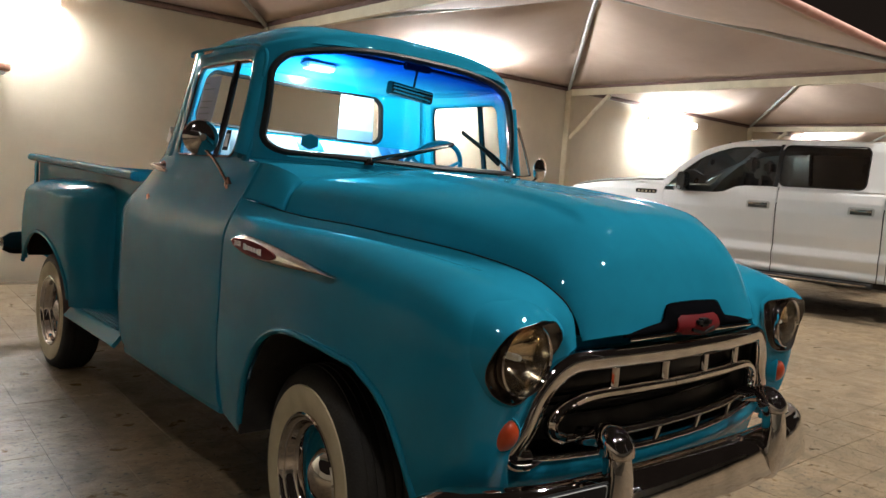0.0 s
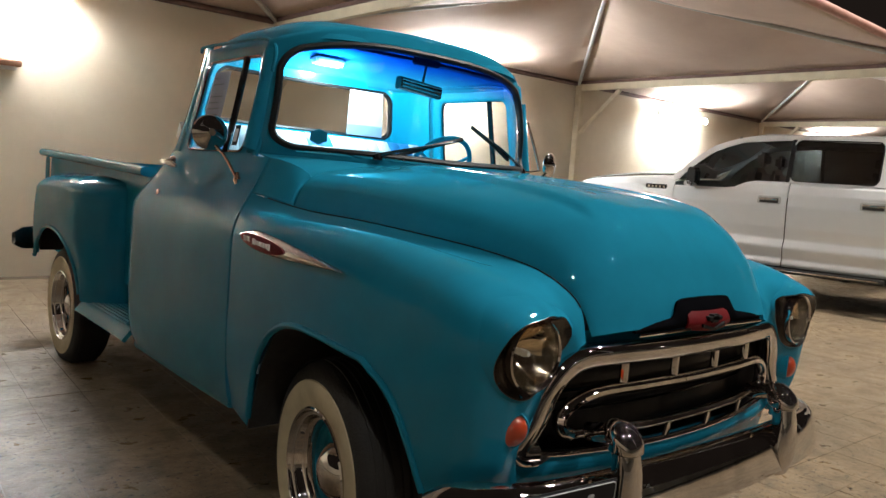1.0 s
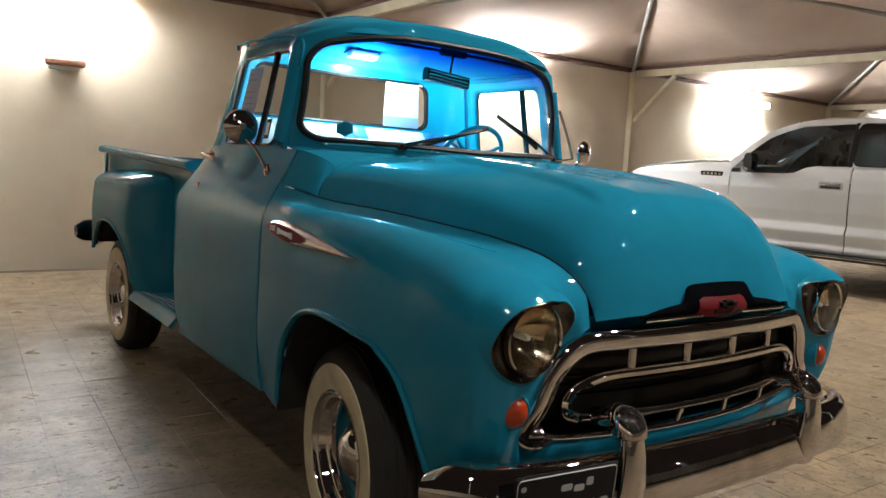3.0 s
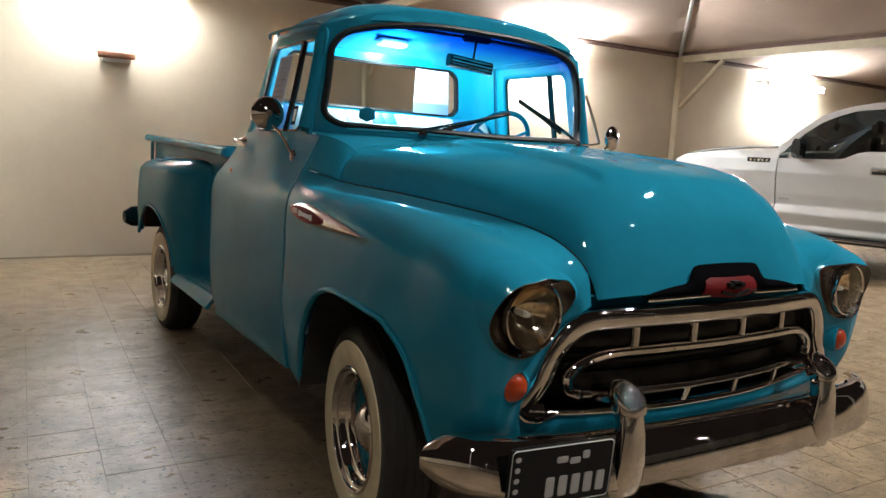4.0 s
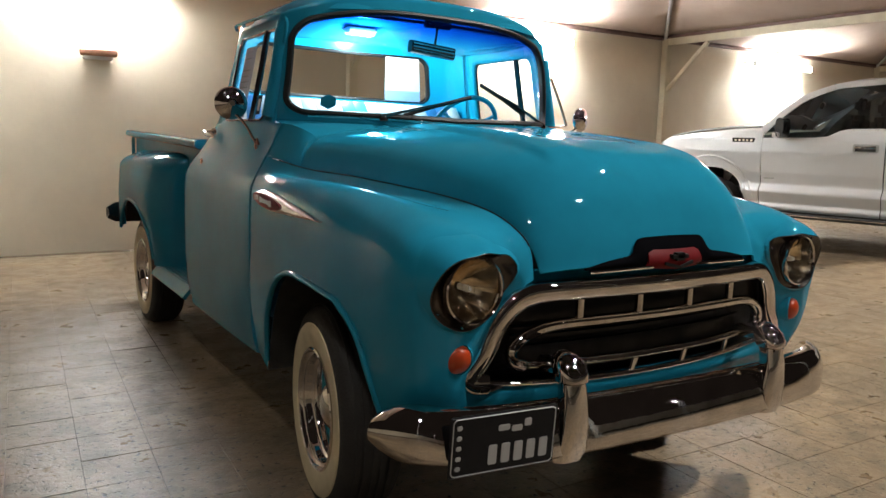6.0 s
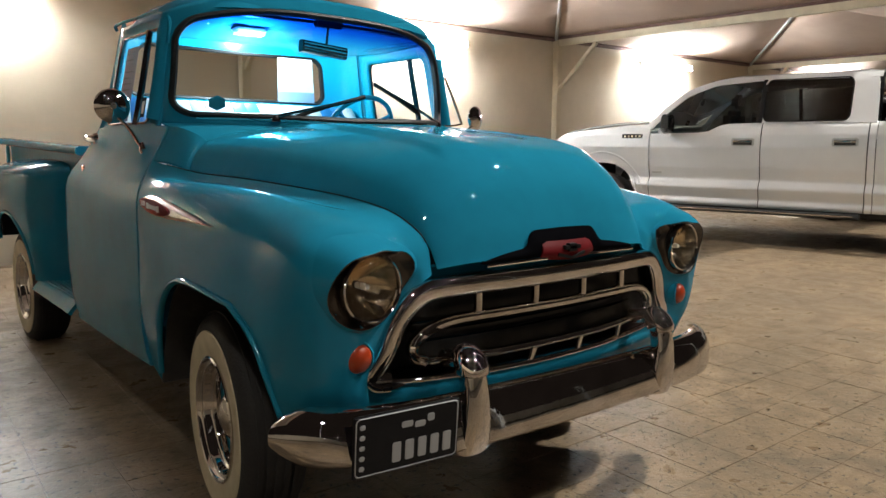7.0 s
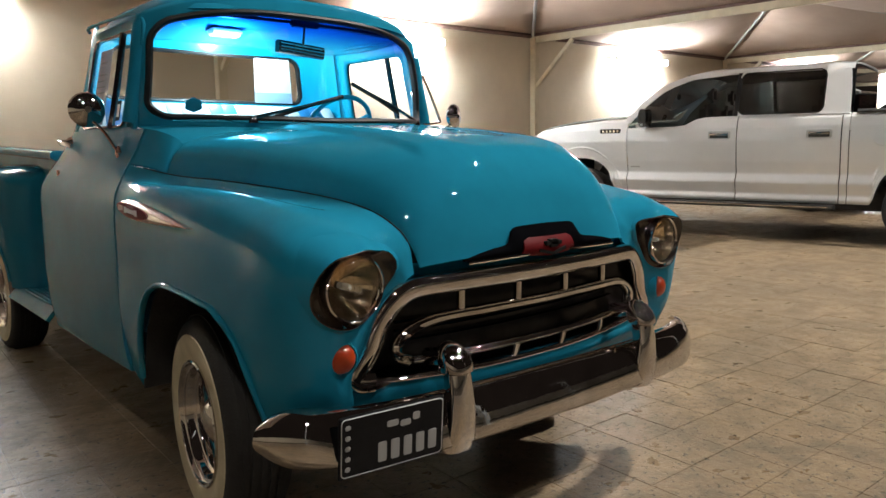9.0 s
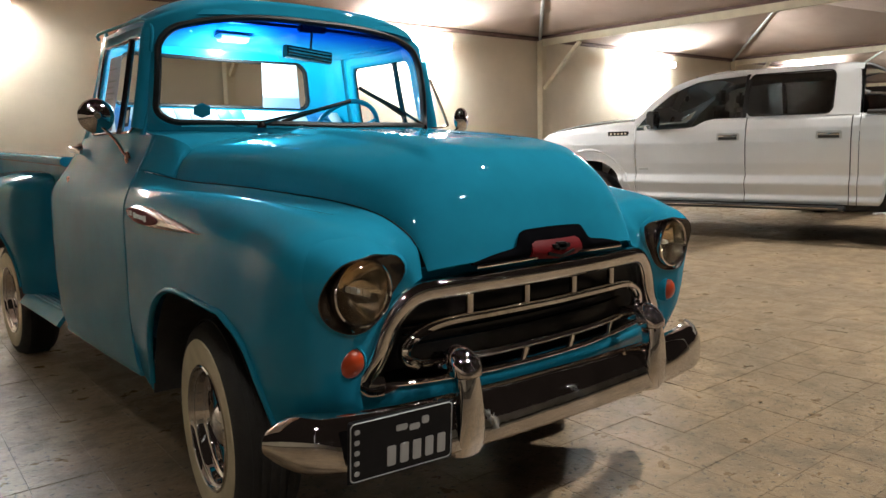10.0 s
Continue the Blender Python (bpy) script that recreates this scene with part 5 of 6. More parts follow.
part("blue_foot", sheet(reflection_point, np.linspace(0, 1, 7), np.linspace(0, 0.24, 3)), REFLECTION_BLUE, wc, "pale blue foot of the painted reflection")

# printed sheet inside the door window, stickers
sheet_z = lambda s, z: cab_point(s, z, -1, -0.012)
bm = sheet(sheet_z, np.linspace(s_at(1.13), s_at(1.335), 5), np.linspace(1.31, 1.63, 7))
paper = part("window_sheet", bm, PAPER, truck, "printed paper sheet behind the door glass", thick=0.001)
for k in range(11):
    z = 1.60 - 0.026 * k
    if k in (2, 7):
        continue
    w = (0.05, 0.14, 0.1, 0.15, 0.12, 0.15, 0.15, 0.1, 0.14, 0.08, 0.12)[k]
    bm = sheet(lambda s, q: cab_point(s, q, -1, -0.0095), np.linspace(s_at(1.315) - w, s_at(1.315), 3), (z, z + 0.005))
    part("text_bar", bm, INK, paper)
bm = sheet(lambda s, z: cab_point(s, z, -1, 0.003), np.linspace(s_at(0.855), s_at(0.905), 3), np.linspace(1.32, 1.40, 3))
stk = part("vent_sticker", bm, MATT_BLACK, truck, "small black and white sticker on the vent window")
bm = sheet(lambda s, z: cab_point(s, z, -1, 0.0045), np.linspace(s_at(0.866), s_at(0.894), 3), (1.335, 1.352, 1.368, 1.385))
part("sticker_mark", bm, LAMP_WHITE, stk)
hexa = [(-0.80 + 0.045 * math.cos(a), 0.13 + 0.075 * math.sin(a)) for a in [radians(30 + 60 * i) for i in range(6)]]
bm = pane(lambda a, b: shield(a, b) + Vector((0, 0.006, 0)), hexa, 0.05, 2)
part("screen_decal", bm, PAINT, truck, "hexagonal turquoise decal inside the windscreen")

# -- bed, rear wings, step, tail
for side in (-1, 1):
    bm = bmesh.new()
    panel = part("bed_side", sheet(lambda y, t: (side * 0.655, y, 0.55 + (1.165 + 0.02 * (y - 1.83) - 0.55) * t), np.linspace(1.89, 3.92, 12), np.linspace(0, 1, 5)), PAINT, truck, thick=0.02)
    bm.free()
    rail = [(side * 0.683, y, 1.172 + 0.022 * (y - 1.83)) for y in np.linspace(1.89, 3.95, 20)]
    part("bed_rail", tube(rail, 0.042, 0.026, n=12, power=2.6), PAINT, panel, "rolled top rail")
    part("stake_pocket", box((side * 0.66 - 0.03, 3.84, 0.75), (side * 0.66 + 0.045 * side + 0.03, 3.92, 1.19), bevel=0.012), PAINT, panel)
    # pontoon rear wing
    def rear_wing(u, v):
        """u along from the front to the tail, v from the bed over the top and down."""
        y = 2.30 + 1.10 * u
        e = math.sqrt(max(0.0, 1 - abs(2 * min(0.5, u / 0.9 + 0.0) - 1) ** 3.5)) if u < 0.45 else math.sqrt(max(0.0, 1 - ((u - 0.45) / 0.56) ** 4.5))
        fr = max(0.0, 1 - ((0.50 - u) / 0.50) ** 2.2) ** 0.5 if u < 0.50 else 1.0
        bk = max(0.0, 1 - ((u - 0.80) / 0.21) ** 2.6) ** 0.5 if u > 0.80 else 1.0
        wdt = 0.60 + 0.285 * (0.30 + 0.70 * fr) * (0.72 + 0.28 * bk)
        topz = 1.125 - 0.05 * (1 - fr) - 0.20 * (1 - bk) - 0.02 * u
        bot = 0.43 + 0.15 * min(1.0, max(0.0, u - 0.4) / 0.3)
        zarch = 0.0
        d = (y - 2.885) / 0.425
        if abs(d) < 1:
            zarch = 0.40 + 0.395 * (1 - abs(d) ** 2.4) ** 0.5
        bot = max(bot, zarch)
        if v < 0.45:
            a = v / 0.45
            x = 0.62 + (wdt - 0.62) * math.sin(a * math.pi / 2) ** 0.9
            z = topz - 0.10 * (1 - math.cos(a * math.pi / 2)) ** 1.0
        else:
            a = (v - 0.45) / 0.55
            x = wdt + 0.012 * math.sin(math.pi * a)
            z = (topz - 0.10) + (bot - (topz - 0.10)) * a
        return (side * x, y, z)
    us = np.concatenate([np.linspace(0, 0.2, 22)[:-1], np.linspace(0.2, 0.84, 40)[:-1], np.linspace(0.84, 1.0, 26)])
    wing_r = part("rear_wing", sheet(rear_wing, us, np.linspace(0, 1, 31)), PAINT, truck, thick=0.008)
    # front face of the wing, closing it towards the step
    def wing_face(v, w):
        x, y, z = rear_wing(0, v)
        return (side * (0.60 + (abs(x) - 0.60) * w), y - 0.012 * math.sin(math.pi * w), z)
    part("wing_front", sheet(wing_face, np.linspace(0, 1, 16), np.linspace(0, 1, 6)), PAINT, wing_r)
    lip = [Vector(rear_wing(u, 1.0)) for u in np.linspace(0.15, 0.91, 60)]
    part("arch_lip", tube(lip, 0.012, n=8), PAINT, wing_r)
    part("splash_panel", box((side * 0.63 - 0.2, 3.37, 0.60), (side * 0.63 + 0.17, 3.385, 0.98)), UNDER, wing_r, smooth=False)
    part("wheel_well", box((side * 0.40 - 0.02, 2.4, 0.40), (side * 0.40 + 0.02, 3.46, 0.95)), UNDER, wing_r, smooth=False)
    # ribbed step
    step = part("side_step", sheet(lambda y, t: (side * (0.60 + 0.245 * t), y, 0.435 - (0.06 * max(0, t - 0.8) / 0.2)), np.linspace(1.70, 2.50, 10), np.linspace(0, 1, 12)), PAINT, truck, thick=0.02)
    for k in range(8):
        x = side * (0.625 + 0.024 * k)
        part("step_rib", tube([(x, 1.78, 0.437), (x, 2.34, 0.437)], 0.006, 0.006, n=6), PAINT, step)
bm = sheet(lambda x, z: (x, 1.90, z), np.linspace(-0.66, 0.66, 3), (0.55, 0.85, 1.16))
part("bed_front", bm, PAINT, truck, thick=0.015)
part("bed_floor", box((-0.64, 1.85, 0.60), (0.64, 3.9, 0.64)), UNDER, truck, smooth=False)
part("tailgate", box((-0.645, 3.90, 0.60), (0.645, 3.93, 1.19), bevel=0.01), PAINT, truck)
line = lambda x: 4.02 - 0.03 * abs(x) ** 2 - 0.10 * abs(x / 0.9) ** 8
pts = []
for x in np.linspace(-0.88, 0.88, 31):
    k = math.sqrt(1 - 0.7 * max(0, (abs(x) - 0.78) / 0.10) ** 2)
    pts.append([(x, line(x) + o, 0.615 + h * k) for o, h in ((-0.03, 0.078), (0.0, 0.08), (0.03, 0.06), (0.04, 0.0), (0.03, -0.06), (0.0, -0.08), (-0.03, -0.078))])
part("rear_bumper", grid(np.array(pts)), DARK_PAINT, truck, "dark painted rear bumper", thick=0.03)
for side in (-1, 1):
    part("bumper_iron", box((side * 0.42 - 0.03, 3.6, 0.52), (side * 0.42 + 0.03, 4.0, 0.63), bevel=0.006), UNDER, truck, smooth=False)

# ---- silver crew-cab pickup in the next bay but one: its own x runs forward, y to its left ----
FWD = Vector((-0.19, 0.98, 0)).normalized()
LEFT = Vector((-FWD.y, FWD.x, 0))
SILVER_AT = Matrix(((FWD.x, LEFT.x, 0, 8.04), (FWD.y, LEFT.y, 0, 0.676), (0, 0, 1, 0), (0, 0, 0, 1)))
pickup = thing("crew_cab_pickup", "silver modern crew-cab pickup with dark windows parked on the tiles", "truck", SILVER_AT)
AX_R, AX_F = -0.30, 3.66


def body_y(x, z):
    """Half width of the body side at a height."""
    w = lin(z, (0.42, 0.455, 0.475, 0.50, 0.53, 0.66, 0.675, 0.76, 0.775, 0.9, 1.15, 1.30, 1.40, 1.46, 1.52), (0.925, 0.955, 0.968, 0.962, 0.945, 0.992, 0.992, 0.945, 0.946, 0.974, 1.0, 0.99, 0.96, 0.90, 0.80))
    nose_ = max(0, (x - 3.9) / 0.7)
    return w - 0.16 * nose_**2.2


def arch_z(x, bottom):
    for ax in (AX_R, AX_F):
        d = (x - ax) / 0.50
        if abs(d) < 1:
            bottom = max(bottom, 0.36 + 0.58 * (1 - abs(d) ** 2.6) ** 0.5)
    return bottom


def panel(x0, x1, top, name, bottom=0.44, nx=12, material=SILVER, side=1, parent=None):
    nx = max(nx, int((x1 - x0) / 0.03) if x0 < AX_R + 0.5 or x1 > AX_F - 0.5 else nx)
    def fn(x, v):
        lo = arch_z(x, bottom)
        hi = top(x)
        z = lo + (hi - lo) * v
        return (x, side * body_y(x, z), z)
    return part(name, sheet(fn, np.linspace(x0, x1, nx), np.linspace(0, 1, 64)), material, parent or pickup, thick=0.01)


GAP = 0.006
for side in (1, -1):
    d = panel(1.63 + GAP, 3.0 - GAP, lambda x: lin(x, (1.63, 2.08, 2.28, 3.0), (1.445, 1.435, 1.33, 1.32)), "front_door", side=side)
    e = panel(0.52 + GAP, 1.63 - GAP, lambda x: 1.445, "rear_door", side=side)
    for door, hx in ((d, 1.83), (e, 0.74)):
        y = body_y(hx, 1.21)
        part("handle_cup", box((hx - 0.13, side * y - 0.012, 1.162), (hx + 0.132, side * y + 0.012, 1.262), bevel=0.01), GREY_STEEL, door, "bright handle surround", smooth=False)
        part("handle", tube([(hx - 0.105, side * (y + 0.015), 1.222), (hx, side * (y + 0.04), 1.226), (hx + 0.105, side * (y + 0.015), 1.222)], 0.014, 0.015, n=10, power=3), CHROME, door, "chrome door handle")
        part("handle_shadow", box((hx - 0.112, side * y - 0.01, 1.176), (hx + 0.112, side * y + 0.0145, 1.248), bevel=0.006), DARK_PLASTIC, door, smooth=False)
    panel(3.0 + GAP, 4.58, lambda x: lin(x, (3.0, 3.3, 3.9, 4.3, 4.58), (1.44, 1.43, 1.37, 1.30, 1.10)), "front_wing", side=side)
    panel(-1.35, 0.442 - GAP, lambda x: 1.44, "bed_side", side=side)
    panel(0.445, 0.52 - GAP, lambda x: 1.445, "cab_corner", side=side, nx=3)
    # running board
    board = part("running_board", tube([(0.55, side * 0.99, 0.40), (2.95, side * 0.99, 0.40)], 0.075, 0.03, n=12, power=3), DARK_PLASTIC, pickup, "black running board")
    part("board_trim", tube([(0.60, side * 1.062, 0.405), (2.9, side * 1.062, 0.405)], 0.008, n=6), CHROME, board)
    part("wing_badge", box((3.09, side * 0.985 - 0.012, 1.255), (3.38, side * 0.985 + 0.012, 1.315), bevel=0.006), MATT_BLACK, pickup, "black wing badge with bright bars", smooth=False)
    for k in range(5):
        part("wing_badge_bar", box((3.115 + 0.05 * k, side * 0.985 - 0.012, 1.268), (3.150 + 0.05 * k, side * 0.985 + 0.0145, 1.302), bevel=0.003), CHROME, pickup, smooth=False)
    part("door_mark", box((2.83, side * body_y(2.9, 0.83) - 0.01, 0.822), (2.955, side * body_y(2.9, 0.83) + 0.003, 0.842), bevel=0.001), GREY_STEEL, pickup, "small grey door mark", smooth=False)
    flare = [(AX_F + 0.60 * math.cos(a), side * (body_y(AX_F + 0.60 * math.cos(a), 0.40 + 0.68 * math.sin(a)) - 0.010), 0.40 + 0.68 * math.sin(a)) for a in np.linspace(0.25, math.pi - 0.25, 30)]
    part("arch_flare", tube(flare, 0.022, 0.016, n=10, up=(0, 1, 0)), SILVER, pickup)
    # wheels
    for ax in (AX_R, AX_F):
        m = Matrix.Translation((ax, side * 0.98, 0.40)) @ Matrix.Rotation(radians(90), 4, "Z") @ Matrix.Scale(side, 4, (1, 0, 0))
        bm = lathe([(0.23, -0.24), (0.33, -0.26), (0.39, -0.25), (0.40, -0.21), (0.40, -0.06), (0.39, -0.02), (0.33, 0.0), (0.25, -0.005), (0.24, -0.02)], 48, "X")
        bmesh.ops.transform(bm, matrix=m, verts=bm.verts)
        w = part("wheel", bm, TYRE, pickup, "black road tyre")
        bm = lathe([(0.24, -0.01), (0.235, -0.005), (0.22, -0.03), (0.2, -0.09), (0.0, -0.10)], 40, "X")
        bmesh.ops.transform(bm, matrix=m, verts=bm.verts)
        rim = part("rim", bm, DARK_CHROME, w, "alloy rim")
        for k in range(6):
            a = 2 * math.pi * k / 6
            bm = tube([(-0.05, 0.05 * math.cos(a), 0.05 * math.sin(a)), (-0.03, 0.22 * math.cos(a), 0.22 * math.sin(a))], 0.03, 0.015, n=8, up=(1, 0, 0))
            bmesh.ops.transform(bm, matrix=m, verts=bm.verts)
            part("rim_spoke", bm, SILVER, w)
    bm = sheet(lambda x, y: (x, side * y, arch_z(x, 0.44) + 0.02), np.linspace(AX_R - 0.48, AX_R + 0.48, 20), (0.5, 0.93))
    part("wheel_well", bm, UNDER, pickup)
    bm = sheet(lambda x, y: (x, side * y, arch_z(x, 0.44) + 0.02), np.linspace(AX_F - 0.48, AX_F + 0.48, 20), (0.5, 0.93))
    part("wheel_well", bm, UNDER, pickup)

# greenhouse
def green_y(z):
    return lin(z, (1.40, 1.46, 1.90, 1.98, 2.02), (0.955, 0.93, 0.80, 0.76, 0.70))


def glass_top(x):
    return lin(x, (0.4, 1.75, 2.23, 2.42, 2.59, 2.84, 3.0), (1.935, 1.945, 1.91, 1.845, 1.77, 1.56, 1.36))


C_X = lambda z: lin(z, (1.42, 1.7, 1.95, 2.02), (0.455, 0.465, 0.49, 0.54))
for side in (1, -1):
    def pillar(x_of, w0, w1, name):
        def fn(t, v):
            z = 1.43 + 0.55 * v
            return (x_of(z) + w0 + (w1 - w0) * t, side * green_y(z), z)
        part(name, sheet(fn, np.linspace(0, 1, 5), np.linspace(0, 1, 12)), SILVER, pickup, thick=0.02)
    pillar(C_X, 0.0, 0.23, "rear_pillar")
    def rail(x, v):
        z = glass_top(x) - 0.012 + (0.062 + 0.06 * max(0, x - 2.2)) * v
        return (x, side * (green_y(z) + 0.003), z)
    bm = sheet(rail, np.linspace(0.46, 3.03, 44), np.linspace(0, 1, 6))
    part("roof_rail", bm, SILVER, pickup, thick=0.02)
    bot = lambda x: lin(x, (1.63, 2.08, 2.28, 3.0), (1.44, 1.43, 1.325, 1.315))
    def front_glass(u, v):
        z0, z1 = 0, 0
        x = 1.68 + 1.32 * u
        lo = bot(x)
        hi = max(glass_top(x), lo + 0.005)
        z = lo + (hi - lo) * v
        return (x, side * (green_y(z) - 0.008), z)
    g = part("front_side_glass", sheet(front_glass, np.linspace(0, 1, 20), np.linspace(0, 1, 8)), TINTED_FRONT, pickup, "tinted side window")
    loop = rounded(0.72, 1.65, 1.45, 1.94, 0.06, 0.07, 5)
    g = part("rear_side_glass", pane(lambda x, z: (x, side * (green_y(z) - 0.006), z), loop, 0.1, 4), TINTED, pickup, "dark privacy glass")
    hole = rounded(0.728, 1.642, 1.452, 1.935, 0.07, 0.08, 6)
    part("rear_window_frame", holed(lambda x, z: (x, side * (green_y(z) + 0.004), z), (0.56, 1.66, 1.435, 1.955), hole), SILVER, pickup)
    part("window_seal", tube([(x, side * (green_y(z) + 0.003), z) for x, z in hole], 0.008, 0.008, closed=True, n=6, up=(0, 1, 0)), MATT_BLACK, pickup, "black rubber window seal")
    path = [(1.666, side * (green_y(z) - 0.004), z) for z in np.linspace(1.44, 1.94, 6)]
    part("middle_pillar", tube(path, 0.012, 0.026, n=8, up=(1, 0, 0), power=4), MATT_BLACK, pickup, "black door pillar")
    # mirror
    q = Vector((2.73, side * 1.08, 1.44))
    mm = part("door_mirror", tube([q + Vector((0, -side * 0.10, 0)), q + Vector((0, side * 0.10, 0))], 0.05, 0.115, n=14, power=3), DARK_PAINT, pickup, "dark door mirror with a silver foot")
    part("mirror_cap", tube([q + Vector((0.03, -side * 0.09, -0.09)), q + Vector((0.03, side * 0.10, -0.09))], 0.05, 0.035, n=10), SILVER, mm)
    part("mirror_arm", tube([(2.77, side * 0.93, 1.37), (2.74, side * 1.02, 1.36)], 0.05, 0.03, n=8), DARK_PLASTIC, mm)
bm = sheet(lambda x, t: (x, 0.76 * (2 * t - 1), 1.985 + 0.05 * (1 - (2 * t - 1) ** 4) * lin(x, (0.44, 0.6, 2.0, 2.4), (0.4, 1, 1, 0.2)) - 0.07 * max(0, (x - 2.0) / 0.4) ** 2), np.linspace(0.44, 2.28, 20), np.linspace(0, 1, 17))
part("roof", bm, SILVER, pickup, thick=0.02)
bm = sheet(lambda u, v: (lin(v, (0, 1), (3.10, 2.30)), (0.84 - 0.10 * v) * (2 * u - 1), 1.45 + 0.51 * v), np.linspace(0, 1, 9), np.linspace(0, 1, 8))
part("windscreen", bm, TINTED_FRONT, pickup, "tinted windscreen")
bm = sheet(lambda u, v: (0.44, (0.84 - 0.06 * v) * (2 * u - 1), 1.44 + 0.52 * v), np.linspace(0, 1, 9), np.linspace(0, 1, 6))
part("rear_screen", bm, TINTED, pickup, "dark rear screen")


def hood_f(u, v):
    x = 3.05 + 1.45 * v
    y = 0.88 * (2 * u - 1)
    z = lin(v, (0, 0.3, 0.6, 0.85, 1.0), (1.47, 1.45, 1.405, 1.345, 1.24)) + 0.03 * (1 - (2 * u - 1) ** 6)
    return (x, y * (1 - 0.12 * v * v), z)


part("bonnet", sheet(hood_f, np.linspace(0, 1, 21), np.linspace(0, 1, 16)), SILVER, pickup, thick=0.01)
part("front_end", box((4.30, -0.80, 0.45), (4.56, 0.80, 1.22), bevel=0.06), DARK_PLASTIC, pickup)
part("underbody", box((-1.2, -0.7, 0.35), (4.3, 0.7, 0.62), bevel=0.02), UNDER, pickup, smooth=False)
part("cabin_tub", box((0.48, -0.88, 0.6), (3.0, 0.88, 1.25), bevel=0.05), DARK_PLASTIC, pickup, smooth=False)
for x in (0.75, 2.05):
    for y in (-0.42, 0.42):
        st = part("seat", box((x, y - 0.24, 1.1), (x + 0.16, y + 0.24, 1.60), bevel=0.06), DARK_PLASTIC, pickup)
        part("headrest", box((x - 0.02, y - 0.12, 1.62), (x + 0.10, y + 0.12, 1.80), bevel=0.04), DARK_PLASTIC, st)
part("bed_floor", box((-1.3, -0.8, 0.8), (0.38, 0.8, 0.86)), DARK_PLASTIC, pickup, smooth=False)
part("bed_front", box((0.385, -0.9, 0.8), (0.42, 0.9, 1.42)), SILVER, pickup, smooth=False)
for side in (1, -1):
    part("bed_cap", tube([(-1.34, side * 0.93, 1.455), (0.38, side * 0.93, 1.455)], 0.05, 0.02, n=8, power=3), DARK_PLASTIC, pickup, "black bed rail cap")
fl = part("fuel_flap", lathe([(0.0, 0.006), (0.085, 0.006), (0.09, 0.0)], 28, "Y"), SILVER, pickup, "round fuel flap")
fl.matrix_basis = Matrix.Translation((0.12, body_y(0.12, 1.17) - 0.004, 1.17))
part("tailgate", box((-1.38, -0.9, 0.6), (-1.34, 0.9, 1.44), bevel=0.01), SILVER, pickup, smooth=False)

# ---- dark grey off-road wagon two bays further, nose to the wall ----
wagon = thing("dark_wagon", "dark grey tall wagon with black windows parked beyond the silver pickup", "car", pose(11.35, 1.3, 0, 0, 0, 4))
SIDE_TOP = lambda y: lin(y, (-2.3, -2.1, 0.9, 1.2, 2.2, 2.45), (1.02, 1.08, 1.08, 1.06, 0.98, 0.80))


def wagon_side(y, v, side):
    hi, lo = SIDE_TOP(y), 0.42
    for ax in (-1.4, 1.45):
        d = (y - ax) / 0.44
        if abs(d) < 1:
            lo = max(lo, 0.40 + 0.42 * (1 - d * d) ** 0.5)
    z = lo + (hi - lo) * v
    bulge = 0.95 - 0.06 * (2 * v - 1) ** 2 - 0.16 * max(0, (abs(y) - 1.9) / 0.55) ** 2
    return (side * bulge, y, z)


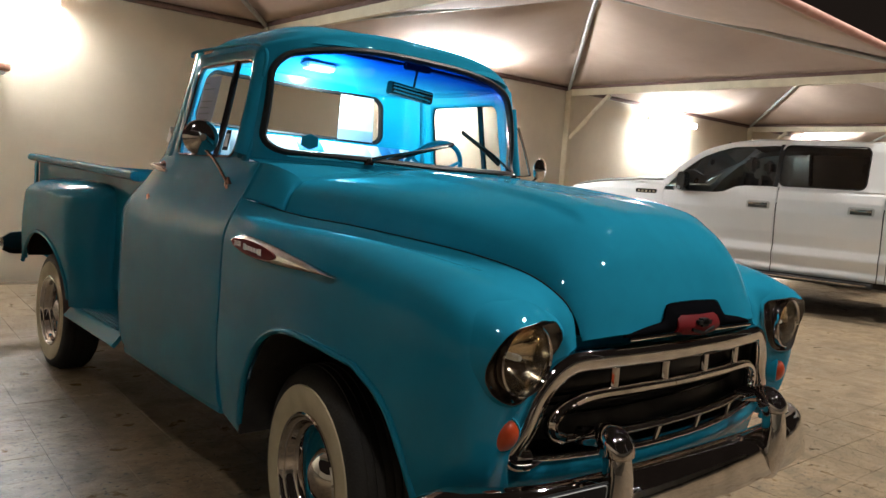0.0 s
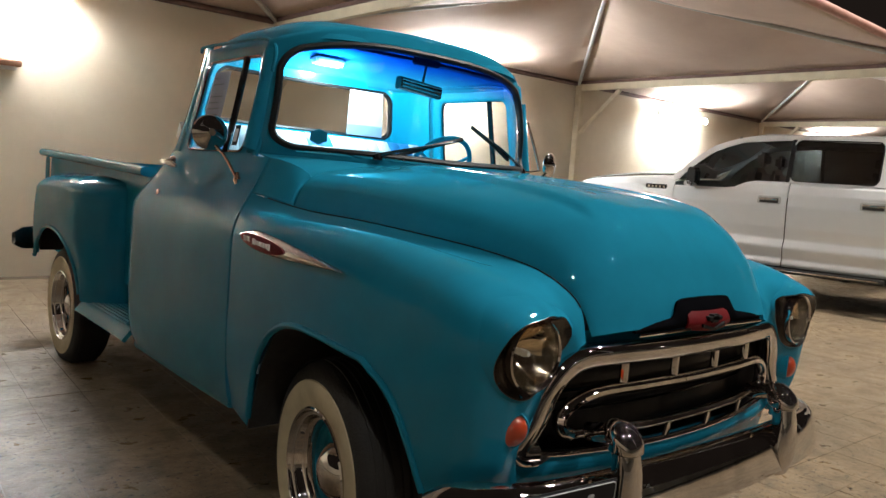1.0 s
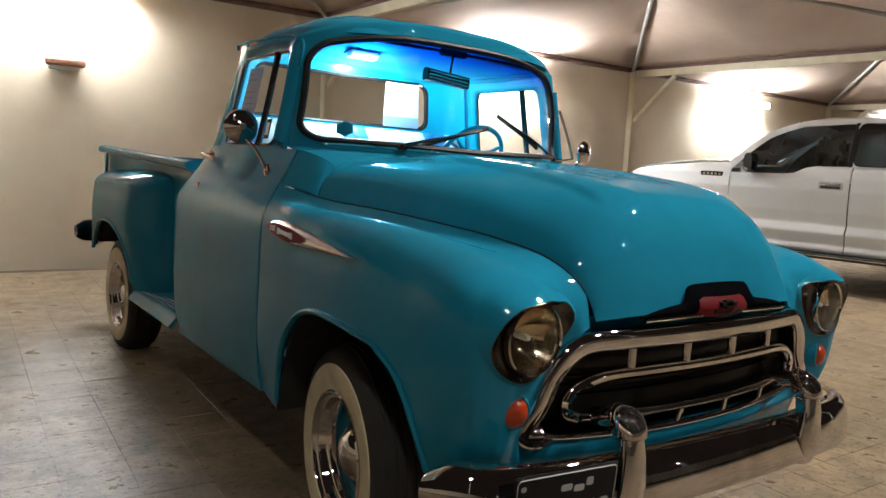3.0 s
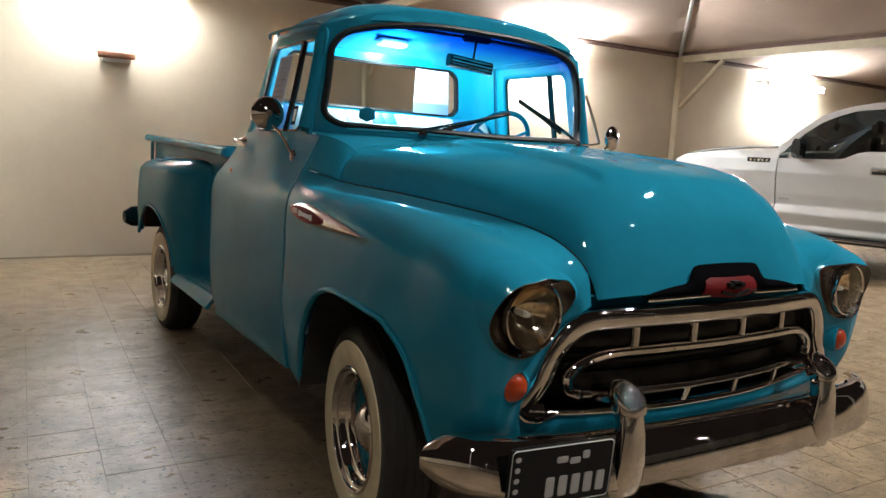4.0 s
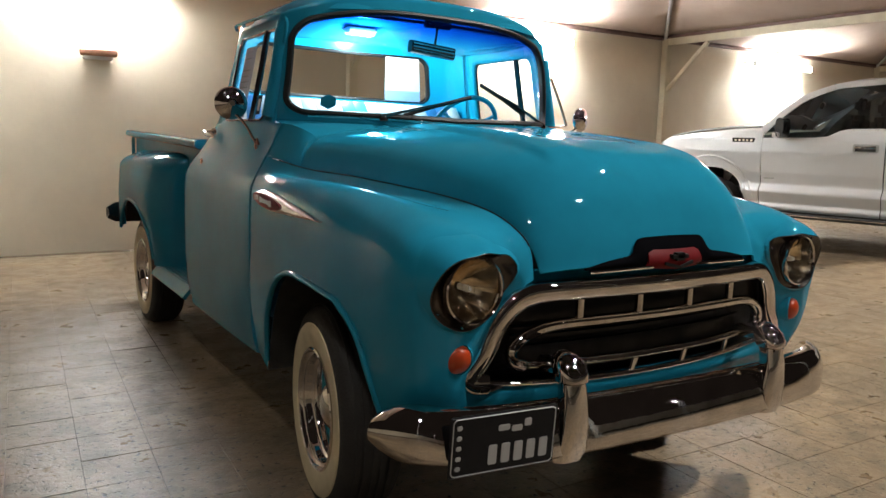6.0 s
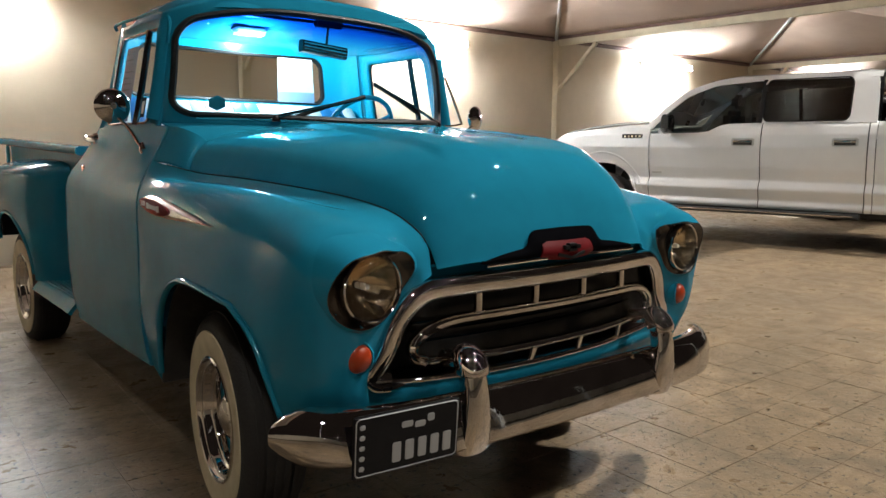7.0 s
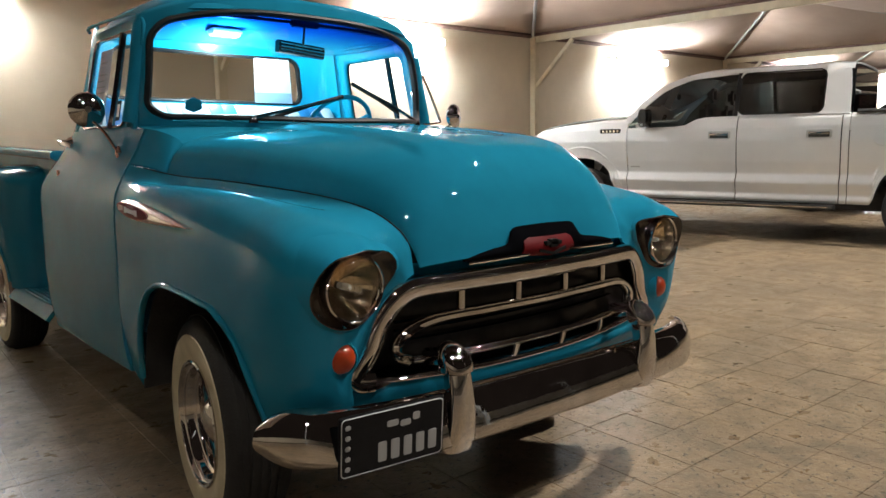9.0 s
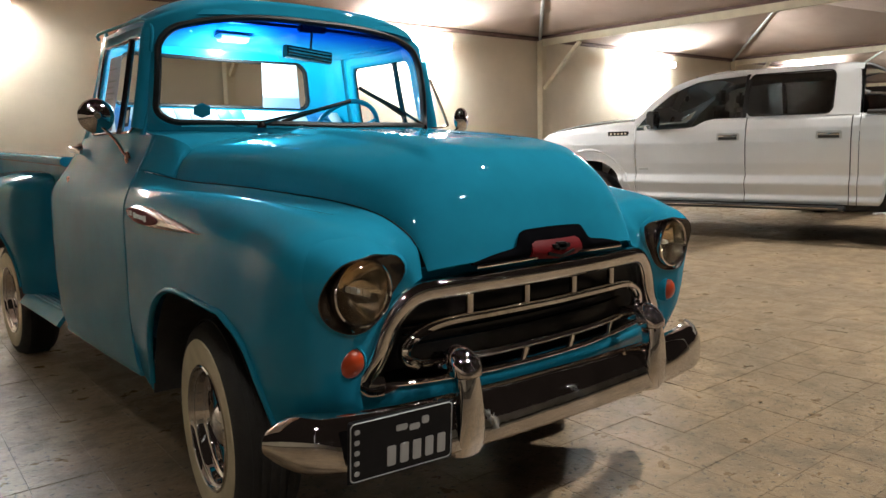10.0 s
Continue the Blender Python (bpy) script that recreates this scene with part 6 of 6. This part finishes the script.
WTOP = lambda y: lin(y, (-2.25, -2.05, -1.5, 0.0, 0.35, 0.75, 1.15), (1.10, 1.72, 1.84, 1.85, 1.78, 1.47, 1.08))
for side in (-1, 1):
    bm = sheet(lambda y, v: wagon_side(y, v, side), np.linspace(-2.3, 2.45, 80), np.linspace(0, 1, 10))
    part("body_side", bm, DARK_PAINT, wagon, thick=0.01)
    bm = sheet(lambda y, v: (side * (0.88 - 0.16 * v), y, 1.07 + (WTOP(y) - 0.06 - 1.07) * v), np.linspace(-2.05, 0.98, 30), np.linspace(0, 1, 6))
    part("side_glass", bm, TINTED, wagon, "dark side windows")
    for y in (-1.25, -0.25):
        part("window_pillar", tube([(side * 0.89, y, 1.06), (side * 0.725, y, 1.80)], 0.035, 0.012, n=8), DARK_PAINT, wagon)
    part("roof_rack", tube([(side * 0.62, -1.9, 1.80), (side * 0.62, -1.8, 1.90), (side * 0.62, -0.3, 1.91), (side * 0.62, -0.1, 1.83)], 0.018, n=8), GREY_STEEL, wagon, "grey roof rail")
    for ax in (-1.4, 1.45):
        bm = lathe([(0.2, -0.2), (0.34, -0.22), (0.37, -0.19), (0.37, -0.04), (0.34, 0.0), (0.22, -0.01), (0.2, -0.05), (0.0, -0.06)], 36, "X")
        bmesh.ops.transform(bm, matrix=Matrix.Translation((side * 0.92, ax, 0.37)) @ Matrix.Scale(side, 4, (1, 0, 0)), verts=bm.verts)
        part("wheel", bm, TYRE, wagon, "black tyre")
bm = sheet(lambda y, t: (0.73 * (2 * t - 1), y, WTOP(y) - 0.05 * (2 * t - 1) ** 4), np.linspace(-2.25, 0.25, 24), np.linspace(0, 1, 13))
part("roof", bm, DARK_PAINT, wagon, thick=0.02)
bm = sheet(lambda y, t: ((0.73 + 0.12 * (y - 0.25)) * (2 * t - 1), y, WTOP(y) - 0.03), np.linspace(0.25, 1.15, 10), np.linspace(0, 1, 7))
part("windscreen", bm, TINTED, wagon, "dark windscreen")
bm = sheet(lambda y, t: (0.88 * (2 * t - 1) * (1 - 0.05 * max(0, y - 1.5)), y, SIDE_TOP(y) + 0.05 * (1 - (2 * t - 1) ** 4)), np.linspace(1.05, 2.42, 14), np.linspace(0, 1, 13))
part("bonnet", bm, DARK_PAINT, wagon, thick=0.01)
for y0, y1 in ((-2.32, -2.26), (2.38, 2.46)):
    part("end_panel", box((-0.86, y0, 0.42), (0.86, y1, 0.96), bevel=0.02), DARK_PAINT, wagon)
part("underbody", box((-0.75, -2.2, 0.3), (0.75, 2.3, 0.7), bevel=0.03), UNDER, wagon, smooth=False)
